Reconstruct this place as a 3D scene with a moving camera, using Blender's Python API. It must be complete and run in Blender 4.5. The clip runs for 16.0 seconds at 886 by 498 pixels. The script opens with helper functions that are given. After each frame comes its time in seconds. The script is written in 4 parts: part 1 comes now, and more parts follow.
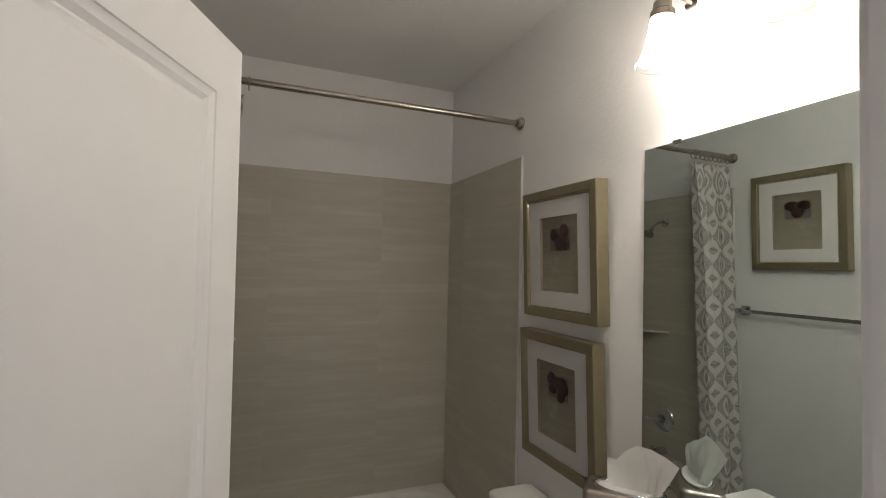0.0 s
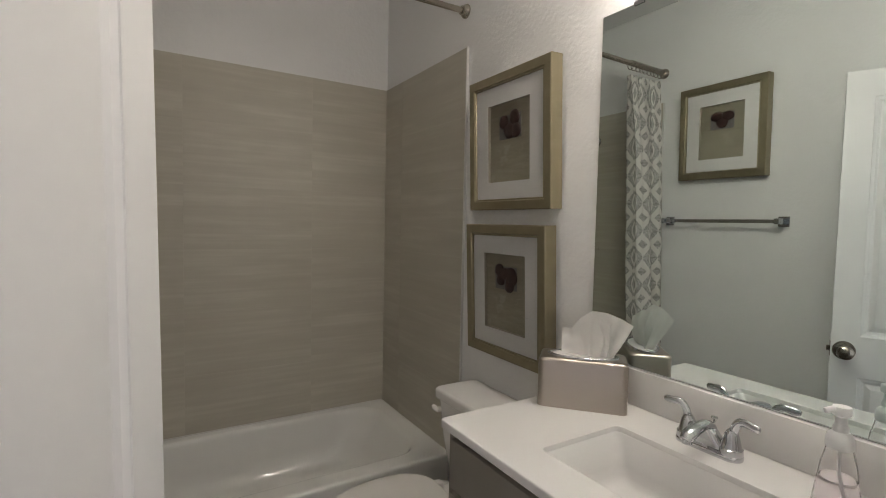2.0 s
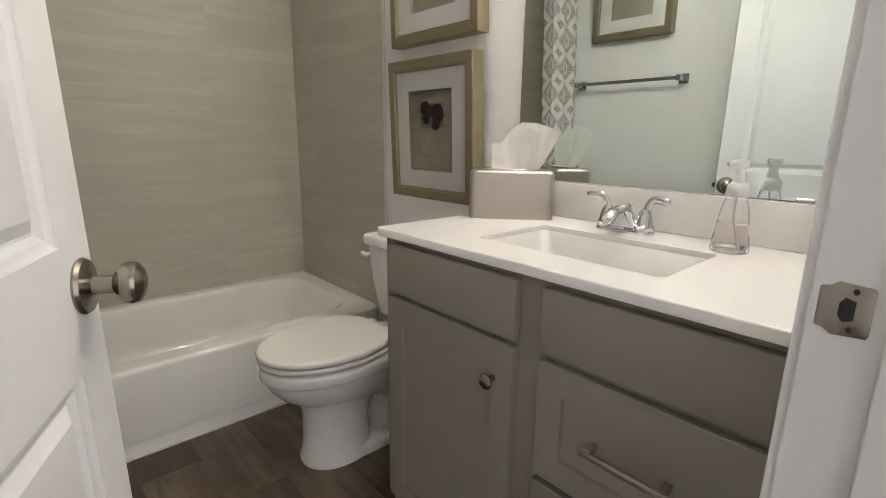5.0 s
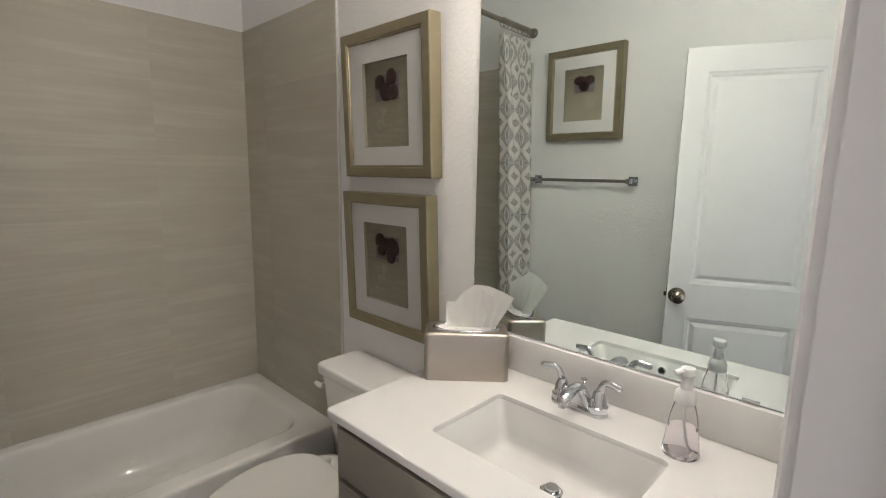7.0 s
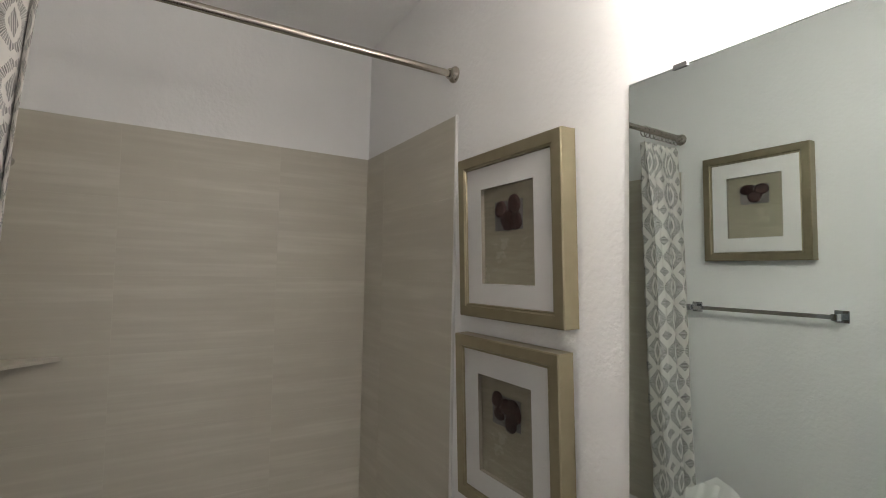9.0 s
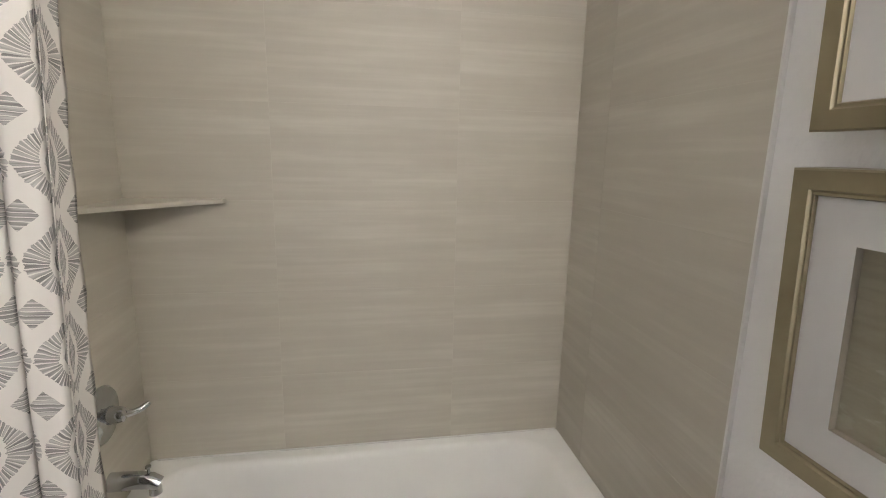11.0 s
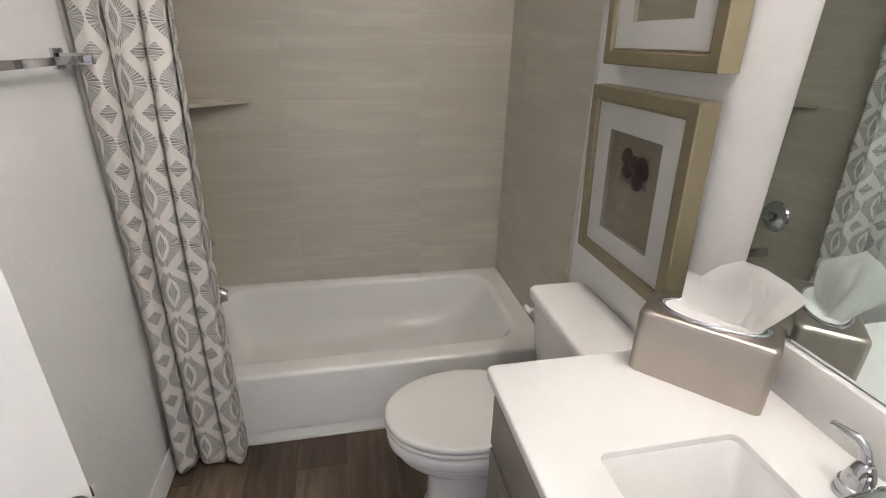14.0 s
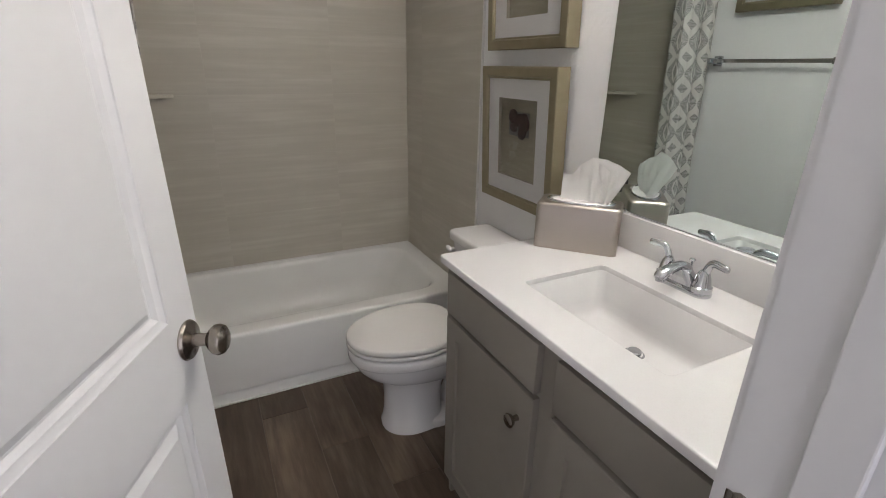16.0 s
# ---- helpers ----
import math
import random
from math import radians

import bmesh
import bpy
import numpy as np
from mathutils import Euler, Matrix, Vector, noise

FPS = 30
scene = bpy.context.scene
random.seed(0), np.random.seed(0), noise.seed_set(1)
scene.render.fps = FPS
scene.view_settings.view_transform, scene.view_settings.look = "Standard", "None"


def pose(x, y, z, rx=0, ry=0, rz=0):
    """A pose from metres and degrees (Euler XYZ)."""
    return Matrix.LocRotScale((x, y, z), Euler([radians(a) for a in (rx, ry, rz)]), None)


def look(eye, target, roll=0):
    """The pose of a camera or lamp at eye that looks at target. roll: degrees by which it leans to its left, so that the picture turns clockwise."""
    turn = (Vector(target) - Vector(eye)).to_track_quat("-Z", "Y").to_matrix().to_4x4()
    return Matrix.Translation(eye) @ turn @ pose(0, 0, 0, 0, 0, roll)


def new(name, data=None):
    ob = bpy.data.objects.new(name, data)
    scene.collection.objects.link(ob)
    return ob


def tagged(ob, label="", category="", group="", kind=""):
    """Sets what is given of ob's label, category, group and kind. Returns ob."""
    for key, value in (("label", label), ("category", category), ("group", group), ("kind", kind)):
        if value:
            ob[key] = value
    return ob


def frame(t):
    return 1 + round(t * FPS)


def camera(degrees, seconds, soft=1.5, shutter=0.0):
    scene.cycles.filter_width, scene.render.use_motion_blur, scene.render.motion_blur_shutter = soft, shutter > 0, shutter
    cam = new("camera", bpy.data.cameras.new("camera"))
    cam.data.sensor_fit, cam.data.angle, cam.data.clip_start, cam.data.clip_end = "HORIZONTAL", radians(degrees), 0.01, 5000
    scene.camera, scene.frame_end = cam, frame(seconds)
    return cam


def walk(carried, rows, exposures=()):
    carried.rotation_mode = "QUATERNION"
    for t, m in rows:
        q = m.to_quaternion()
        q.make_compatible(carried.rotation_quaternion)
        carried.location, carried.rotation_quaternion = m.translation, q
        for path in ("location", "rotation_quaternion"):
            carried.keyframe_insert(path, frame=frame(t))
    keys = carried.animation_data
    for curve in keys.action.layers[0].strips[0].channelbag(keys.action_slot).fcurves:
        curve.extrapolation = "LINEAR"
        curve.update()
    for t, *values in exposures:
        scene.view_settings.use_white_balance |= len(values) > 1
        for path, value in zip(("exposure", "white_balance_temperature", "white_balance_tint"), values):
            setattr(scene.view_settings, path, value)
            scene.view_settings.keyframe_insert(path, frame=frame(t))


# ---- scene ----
cam = camera(85.9, 16.0, 1.0)
EXPO = [(0.0, 0.05, 6720, 11), (1.5, 0.19, 6600, 11), (3.0, 0.67, 6520, 11), (3.6, 0.87, 6530, 11), (6.0, 1.07, 6640, 11), (6.5, 0.96, 6580, 11), (7.0, 0.78, 6510, 12),
        (7.5, 0.6, 6300, 9), (8.5, 0.54, 6250, 9), (9.0, 0.68, 6300, 11), (9.6, 1.0, 6300, 11), (12.0, 1.57, 6250, 13), (13.0, 1.38, 6230, 13), (13.5, 1.26, 6230, 13),
        (14.5, 1.0, 6180, 13), (15.5, 0.82, 6150, 13), (16.0, 0.82, 6150, 13)]
PATH = [
    (0, (0.102, 0.196, 1.621), (0.855, 2.047, 1.699), 1.5),
    (0.5, (0.088, 0.226, 1.584), (0.953, 2.026, 1.696), 1.3),
    (1, (0.082, 0.267, 1.508), (1.029, 2.026, 1.59), 1.2),
    (1.5, (0.083, 0.302, 1.44), (1.087, 2.032, 1.44), 1.1),
    (2, (0.078, 0.325, 1.379), (1.118, 2.03, 1.273), 1.2),
    (2.5, (0.091, 0.34, 1.313), (1.168, 2.012, 1.098), 1.3),
    (3, (0.086, 0.337, 1.259), (1.197, 1.969, 0.942), 1.1),
    (3.5, (0.085, 0.35, 1.178), (1.238, 1.938, 0.789), 1.0),
    (4.7, (0.035, 0.345, 1.105), (1.326, 1.83, 0.665), 1.0),
    (6, (0.008, 0.344, 1.173), (1.389, 1.7, 0.67), 0.9),
    (6.5, (0.059, 0.37, 1.315), (1.469, 1.724, 0.894), 0.9),
    (7, (0.107, 0.393, 1.453), (1.539, 1.753, 1.138), 0.9),
    (7.5, (0.204, 0.444, 1.547), (1.625, 1.84, 1.367), 0.8),
    (8, (0.279, 0.489, 1.601), (1.639, 1.955, 1.573), 0.8),
    (8.5, (0.309, 0.536, 1.599), (1.536, 2.114, 1.66), 0.9),
    (9, (0.33, 0.636, 1.568), (1.365, 2.344, 1.671), 1.1),
    (9.5, (0.346, 0.823, 1.52), (1.168, 2.645, 1.598), 1.6),
    (9.7, (0.354, 0.884, 1.511), (1.086, 2.744, 1.551), 1.4),
    (10.8, (0.465, 1.26, 1.41), (0.84, 3.15, 1.08), 1.2),
    (12, (0.524, 1.249, 1.333), (0.703, 3.152, 0.744), 1.1),
    (12.5, (0.503, 1.125, 1.351), (0.701, 2.985, 0.641), 1.1),
    (13, (0.478, 0.938, 1.413), (0.727, 2.76, 0.626), 1.3),
    (13.5, (0.471, 0.758, 1.466), (0.789, 2.56, 0.658), 1.3),
    (14, (0.445, 0.589, 1.484), (0.825, 2.382, 0.684), 1.3),
    (14.5, (0.385, 0.479, 1.472), (0.829, 2.264, 0.688), 1.3),
    (15, (0.313, 0.419, 1.42), (0.845, 2.191, 0.659), 1.1),
    (15.5, (0.195, 0.322, 1.378), (0.858, 2.058, 0.638), 1.1),
    (16, (0.151, 0.223, 1.378), (0.986, 1.892, 0.66), 0.9),
]
walk(cam, [(t, look(eye, target, roll)) for t, eye, target, roll in PATH], EXPO)

# ---- light ----
world = bpy.data.worlds.new("house_light")
world.use_nodes = True
scene.world = world
world.node_tree.nodes["Background"].inputs[0].default_value = (0.97, 0.94, 0.97, 1)
world.node_tree.nodes["Background"].inputs[1].default_value = 0.79

LAMP_Y = (1.108, 0.96, 0.812, 0.664)
LAMP_X, LAMP_Z = 1.07, 2.163


# ---- materials ----
def mat(name, colour, rough=0.5, metal=0.0, spec=0.5):
    m = bpy.data.materials.new(name)
    m.use_nodes = True
    b = m.node_tree.nodes["Principled BSDF"]
    b.inputs["Base Color"].default_value = (*colour, 1)
    b.inputs["Roughness"].default_value = rough
    b.inputs["Metallic"].default_value = metal
    b.inputs["Specular IOR Level"].default_value = spec
    return m


class G:
    """Small wrapper to write node graphs in few lines."""

    def __init__(self, m):
        self.t = m.node_tree
        self.b = self.t.nodes["Principled BSDF"]

    def n(self, kind):
        return self.t.nodes.new(kind)

    def link(self, a, b):
        self.t.links.new(a, b)

    def val(self, sock, v):
        if hasattr(v, "is_output"):
            self.link(v, sock)
        else:
            sock.default_value = v

    def math(self, op, a, b=0.0, c=0.0):
        node = self.n("ShaderNodeMath")
        node.operation = op
        for s, v in zip(node.inputs, (a, b, c)):
            self.val(s, v)
        return node.outputs[0]

    def pos(self):
        return self.n("ShaderNodeNewGeometry").outputs["Position"]

    def sep(self, v):
        node = self.n("ShaderNodeSeparateXYZ")
        self.link(v, node.inputs[0])
        return node.outputs

    def comb(self, x, y, z):
        node = self.n("ShaderNodeCombineXYZ")
        for s, v in zip(node.inputs, (x, y, z)):
            self.val(s, v)
        return node.outputs[0]

    def noise(self, vec, scale, detail=3.0, rough=0.5):
        node = self.n("ShaderNodeTexNoise")
        self.link(vec, node.inputs["Vector"])
        node.inputs["Scale"].default_value = scale
        node.inputs["Detail"].default_value = detail
        node.inputs["Roughness"].default_value = rough
        return node.outputs["Fac"]

    def ramp(self, fac, stops):
        node = self.n("ShaderNodeValToRGB")
        self.link(fac, node.inputs[0])
        e = node.color_ramp.elements
        while len(e) < len(stops):
            e.new(0.5)
        for el, (p, c) in zip(e, stops):
            el.position = p
            el.color = (*c, 1)
        return node.outputs[0]

    def mix(self, fac, a, b, mode="MIX"):
        node = self.n("ShaderNodeMix")
        node.data_type, node.blend_type = "RGBA", mode
        self.val(node.inputs[0], fac)
        for s, v in ((node.inputs[6], a), (node.inputs[7], b)):
            self.val(s, v if hasattr(v, "is_output") else (*v, 1))
        return node.outputs[2]

    def bump(self, height, strength, dist):
        node = self.n("ShaderNodeBump")
        self.link(height, node.inputs["Height"])
        node.inputs["Strength"].default_value = strength
        node.inputs["Distance"].default_value = dist
        self.link(node.outputs[0], self.b.inputs["Normal"])

    def colour(self, v):
        self.link(v, self.b.inputs["Base Color"])

    def rough(self, fac, lo, hi):
        node = self.n("ShaderNodeMapRange")
        self.link(fac, node.inputs[0])
        node.inputs[3].default_value = lo
        node.inputs[4].default_value = hi
        self.link(node.outputs[0], self.b.inputs["Roughness"])

    def random(self):
        return self.n("ShaderNodeObjectInfo").outputs["Random"]


def worn(m, lo, hi, scale=6.0, bump=0.0, fine=200.0, dist=0.0005):
    """Gentle variation of gloss at two scales, and fine relief."""
    g = G(m)
    p = g.pos()
    g.rough(g.noise(p, scale, 6.0, 0.65), lo, hi)
    if bump:
        g.bump(g.noise(p, fine, 3.0), bump, dist)
    return m


def make_wall_paint(name, colour):
    m = mat(name, colour, 0.75, spec=0.2)
    g = G(m)
    p = g.pos()
    blotch = g.noise(p, 2.2, 4.0)
    c = [v * 0.955 for v in colour]
    g.colour(g.mix(blotch, c, colour))
    knock = g.ramp(g.noise(p, 62.0, 2.5, 0.5), [(0.4, (0, 0, 0)), (0.6, (1, 1, 1))])
    g.bump(knock, 0.25, 0.0017)
    return m


WALL = make_wall_paint("wall_paint", (0.82, 0.817, 0.812))
CEIL = make_wall_paint("ceiling_paint", (0.82, 0.82, 0.81))
TRIM = worn(mat("trim_paint", (0.7, 0.692, 0.688), 0.45), 0.4, 0.55, 5.0, 0.05, 260.0)

DOOR = mat("door_paint", (0.7, 0.697, 0.695), 0.45)
g = G(DOOR)
tc = g.n("ShaderNodeTexCoord").outputs["Object"]
x, y, z = g.sep(tc)
grain = g.noise(g.comb(g.math("MULTIPLY", x, 26.0), y, g.math("MULTIPLY", z, 1.4)), 6.0, 5.0, 0.7)
g.bump(grain, 0.05, 0.0006)
g.rough(g.noise(tc, 5.0), 0.42, 0.56)

# wall tile: warm grey porcelain with fine level streaks
TILE = mat("streaked_tile", (0.3, 0.27, 0.23), 0.42)
g = G(TILE)
x, y, z = g.sep(g.pos())
shift = g.math("MULTIPLY", g.random(), 37.0)
along = g.math("ADD", g.math("ADD", x, y), shift)
streak = g.noise(g.comb(g.math("MULTIPLY", along, 1.1), shift, g.math("MULTIPLY", z, 34.0)), 1.6, 4.0, 0.55)
broad = g.noise(g.comb(g.math("MULTIPLY", along, 1.6), shift, g.math("MULTIPLY", z, 11.0)), 1.3, 3.0)
thread = g.noise(g.comb(g.math("MULTIPLY", along, 6.0), shift, g.math("MULTIPLY", z, 330.0)), 1.0, 2.0)
mixed = g.math("ADD", g.math("MULTIPLY", streak, 0.4), g.math("ADD", g.math("MULTIPLY", broad, 0.58), g.math("MULTIPLY", thread, 0.02)))
base = g.ramp(mixed, [(0.33, (0.462, 0.43, 0.358)), (0.5, (0.496, 0.464, 0.39)), (0.7, (0.585, 0.553, 0.476))])
g.colour(g.mix(g.math("MULTIPLY", g.random(), 0.12), base, (0.385, 0.358, 0.3)))
g.rough(streak, 0.36, 0.52)
g.bump(mixed, 0.04, 0.0006)
GROUT = mat("tile_grout", (0.53, 0.5, 0.43), 0.85)

# floor planks: brown-grey wood-look porcelain
PLANK = mat("wood_look_plank", (0.11, 0.08, 0.06), 0.42)
g = G(PLANK)
x, y, z = g.sep(g.pos())
rnd = g.random()
shift = g.math("MULTIPLY", rnd, 23.0)
grain = g.noise(g.comb(g.math("ADD", g.math("MULTIPLY", x, 16.0), shift), g.math("ADD", g.math("MULTIPLY", y, 1.7), shift), 0.0), 2.2, 6.0, 0.62)
cloud = g.noise(g.comb(g.math("ADD", g.math("MULTIPLY", x, 3.5), shift), g.math("ADD", y, shift), 0.0), 2.4, 3.0)
fac = g.math("ADD", g.math("MULTIPLY", grain, 0.5), g.math("MULTIPLY", cloud, 0.5))
wood = g.ramp(fac, [(0.34, (0.047, 0.031, 0.02)), (0.5, (0.095, 0.066, 0.044)), (0.66, (0.168, 0.124, 0.086))])
tone = g.math("ADD", g.math("MULTIPLY", rnd, 0.75), 0.68)
g.colour(g.mix(1.0, wood, g.comb(tone, tone, tone), "MULTIPLY"))
g.rough(grain, 0.34, 0.55)
g.bump(grain, 0.18, 0.0008)
FGROUT = mat("floor_grout", (0.15, 0.118, 0.092), 0.9)

PORCELAIN = worn(mat("glazed_porcelain", (0.82, 0.805, 0.785), 0.08, spec=0.5), 0.06, 0.13, 9.0)
ENAMEL = worn(mat("tub_enamel", (0.84, 0.836, 0.808), 0.06), 0.02, 0.05, 8.0)
SEAT = worn(mat("seat_plastic", (0.73, 0.71, 0.68), 0.2), 0.16, 0.26, 12.0)

QUARTZ = mat("white_cultured_marble", (0.8, 0.785, 0.77), 0.22)
g = G(QUARTZ)
p = g.pos()
fleck = g.ramp(g.noise(p, 420.0, 2.0), [(0.3, (0.68, 0.668, 0.656)), (0.5, (0.722, 0.712, 0.702))])
g.colour(g.mix(g.noise(p, 3.0), fleck, (0.705, 0.695, 0.684)))
g.rough(g.noise(p, 14.0, 5.0), 0.17, 0.3)

CABINET = mat("taupe_cabinet_paint", (0.21, 0.188, 0.163), 0.45)
g = G(CABINET)
p = g.pos()
g.colour(g.mix(g.noise(p, 7.0, 4.0), (0.225, 0.203, 0.172), (0.25, 0.226, 0.192)))
g.rough(g.noise(p, 20.0, 4.0), 0.4, 0.54)
g.bump(g.noise(p, 350.0, 2.0), 0.05, 0.0004)
# near-black: puts the shade of holes and slots into colour; also colours screws
DARK = mat("opening_shade_and_screws", (0.02, 0.018, 0.016), 0.8)

CHROME = worn(mat("chrome", (0.56, 0.57, 0.59), 0.05, 1.0), 0.03, 0.09, 25.0)
NICKEL = worn(mat("satin_nickel", (0.33, 0.295, 0.255), 0.24, 1.0), 0.18, 0.29, 30.0, 0.04, 500.0, 0.0002)
BRUSHED = mat("brushed_nickel", (0.44, 0.395, 0.35), 0.32, 1.0)
g = G(BRUSHED)
tc = g.n("ShaderNodeTexCoord").outputs["Object"]
x, y, z = g.sep(tc)
brush = g.noise(g.comb(g.math("MULTIPLY", x, 3.0), g.math("MULTIPLY", y, 3.0), g.math("MULTIPLY", z, 300.0)), 3.0, 3.0)
g.rough(brush, 0.27, 0.42)
g.bump(brush, 0.06, 0.0003)
RODM = worn(mat("rod_metal", (0.42, 0.38, 0.33), 0.22, 1.0), 0.16, 0.3, 30.0)

GOLD = mat("champagne_gilt", (0.31, 0.268, 0.175), 0.36, 0.7)
g = G(GOLD)
p = g.pos()
g.colour(g.mix(g.noise(p, 30.0, 5.0), (0.27, 0.233, 0.148), (0.335, 0.292, 0.195)))
g.rough(g.noise(p, 60.0, 4.0), 0.3, 0.46)
MATBOARD = worn(mat("mat_board", (0.66, 0.65, 0.64), 0.8), 0.7, 0.9, 40.0, 0.08, 700.0, 0.0003)
BEVEL = mat("mat_bevel", (0.3, 0.27, 0.22), 0.8)

LINEN = mat("art_linen", (0.26, 0.235, 0.185), 0.75)
g = G(LINEN)
tc = g.n("ShaderNodeTexCoord").outputs["Object"]
x, y, z = g.sep(tc)
patch = g.noise(g.comb(g.math("MULTIPLY", x, 14.0), y, g.math("MULTIPLY", z, 26.0)), 1.0, 4.0, 0.7)
lines = g.noise(g.comb(g.math("MULTIPLY", x, 9.0), y, g.math("MULTIPLY", z, 80.0)), 1.0, 4.0)
low = g.math("MULTIPLY", g.math("GREATER_THAN", patch, 0.58), g.math("LESS_THAN", z, -0.01))
c = g.mix(g.math("MULTIPLY", g.math("ADD", g.math("MULTIPLY", z, -2.4), lines), 1.0), (0.205, 0.185, 0.132), (0.35, 0.325, 0.245))
g.colour(g.mix(g.math("MULTIPLY", low, g.math("MULTIPLY", patch, 0.38)), c, (0.5, 0.47, 0.39)))
PATCH = mat("art_grey_square", (0.16, 0.15, 0.145), 0.7)
PETAL = mat("dark_petal", (0.02, 0.011, 0.011), 0.5)
g = G(PETAL)
g.colour(g.mix(g.noise(g.pos(), 45.0, 4.0), (0.009, 0.006, 0.007), (0.062, 0.02, 0.013)))


def glass(name, colour=(1, 1, 1), rough=0.0, ior=1.45):
    m = mat(name, colour, rough)
    m.node_tree.nodes["Principled BSDF"].inputs["Transmission Weight"].default_value = 1.0
    m.node_tree.nodes["Principled BSDF"].inputs["IOR"].default_value = ior
    return m


PANE = glass("picture_glass", (0.99, 0.99, 0.985), 0.0, 1.1)
CLEAR = glass("clear_plastic", (0.985, 0.98, 0.985), 0.03, 1.1)
SOAP = glass("lilac_soap", (0.955, 0.915, 0.94), 0.06, 1.1)
PUMP = worn(mat("pump_plastic", (0.86, 0.86, 0.87), 0.3), 0.25, 0.4, 30.0)
PUMP.node_tree.nodes["Principled BSDF"].inputs["Transmission Weight"].default_value = 0.2
PUMP.node_tree.nodes["Principled BSDF"].inputs["IOR"].default_value = 1.2
MIRROR = mat("mirror_silver", (0.76, 0.84, 0.825), 0.0, 1.0)
TISSUE = mat("tissue_paper", (0.86, 0.845, 0.82), 0.9)
g = G(TISSUE)
g.bump(g.noise(g.pos(), 160.0, 4.0), 0.25, 0.001)
thin = g.n("ShaderNodeBsdfTranslucent")
thin.inputs["Color"].default_value = (0.85, 0.83, 0.8, 1)
blend = g.n("ShaderNodeMixShader")
blend.inputs[0].default_value = 0.28
g.link(g.b.outputs[0], blend.inputs[1])
g.link(thin.outputs[0], blend.inputs[2])
g.link(blend.outputs[0], g.t.nodes["Material Output"].inputs["Surface"])
CAULK = mat("white_caulk", (0.68, 0.67, 0.65), 0.5)

# frosted lamp glass, glowing from the bulb inside it, lights the room
SHADE = mat("frosted_lamp_glass", (0.85, 0.86, 0.85), 0.35)
SHADE.node_tree.nodes["Principled BSDF"].inputs["Emission Color"].default_value = (1.0, 0.91, 0.81, 1)
SHADE.node_tree.nodes["Principled BSDF"].inputs["Emission Strength"].default_value = 25.0
SHADE_RIM = glass("clear_lamp_rim", (0.93, 0.97, 0.95), 0.02)
BULB = mat("bulb_glow", (1, 1, 1), 0.4)
BULB.node_tree.nodes["Principled BSDF"].inputs["Emission Color"].default_value = (1.0, 0.96, 0.9, 1)
BULB.node_tree.nodes["Principled BSDF"].inputs["Emission Strength"].default_value = 12.0

# curtain print: pointed medallions drawn with short brush strokes on off-white cloth
CURTAIN = mat("printed_curtain", (0.7, 0.68, 0.65), 0.9)
g = G(CURTAIN)
uv = g.n("ShaderNodeUVMap").outputs[0]
u, v, _ = g.sep(uv)
CW, CH = 0.114, 0.158


wob = g.math("MULTIPLY", g.math("SUBTRACT", g.noise(g.comb(u, v, 0.0), 150.0, 2.0), 0.5), 0.1)


def cell(shift):
    a = g.math("SUBTRACT", g.math("FRACT", g.math("ADD", g.math("DIVIDE", u, CW), shift + 0.45)), 0.5)
    b = g.math("SUBTRACT", g.math("FRACT", g.math("ADD", g.math("DIVIDE", v, CH), shift)), 0.5)
    return a, b, g.math("ABSOLUTE", a), g.math("ABSOLUTE", b)


def strokes(coord, count, seed, gap):
    """Where ink lies, and its strength, stroke by stroke."""
    jitter = g.math("MULTIPLY", g.noise(g.comb(u, v, seed), 40.0, 2.0), 2.2)
    phase = g.math("ADD", g.math("MULTIPLY", coord, count), jitter)
    tone = g.noise(g.comb(g.math("MULTIPLY", phase, 0.22), seed, g.math("MULTIPLY", g.math("ADD", u, v), 9.0)), 1.0, 2.0)
    return g.math("GREATER_THAN", g.math("SINE", phase), gap), tone


def both(a, b):
    return g.math("MULTIPLY", a, b)


# fringed pointed ovals
pu, pv, au, av = cell(0.0)
on, tone_a = strokes(g.math("ARCTAN2", pv, pu), 46.0, 1.0, -0.72)
ragged = g.math("ADD", g.math("MULTIPLY", wob, 0.9), g.math("MULTIPLY", g.math("SUBTRACT", tone_a, 0.5), 0.1))
outer_edge = g.math("ADD", g.math("ADD", 0.278, ragged), g.math("MULTIPLY", g.math("COSINE", g.math("MULTIPLY", pv, 6.2832)), 0.205))
inner_edge = g.math("ADD", g.math("SUBTRACT", 0.17, g.math("MULTIPLY", both(pv, pv), 1.5)), wob)
band = both(g.math("LESS_THAN", au, outer_edge), g.math("GREATER_THAN", au, inner_edge))
tips = g.math("GREATER_THAN", g.math("ADD", g.math("DIVIDE", au, 0.11), g.math("DIVIDE", g.math("SUBTRACT", 0.5, av), 0.1)), 1.0)
fringe = both(both(band, tips), on)
core = g.math("LESS_THAN", g.math("ADD", g.math("ADD", g.math("DIVIDE", au, 0.115), g.math("DIVIDE", av, 0.25)), g.math("MULTIPLY", wob, 3.0)), 1.0)
on, tone_b = strokes(pu, 150.0, 2.0, -0.85)
core = both(core, on)
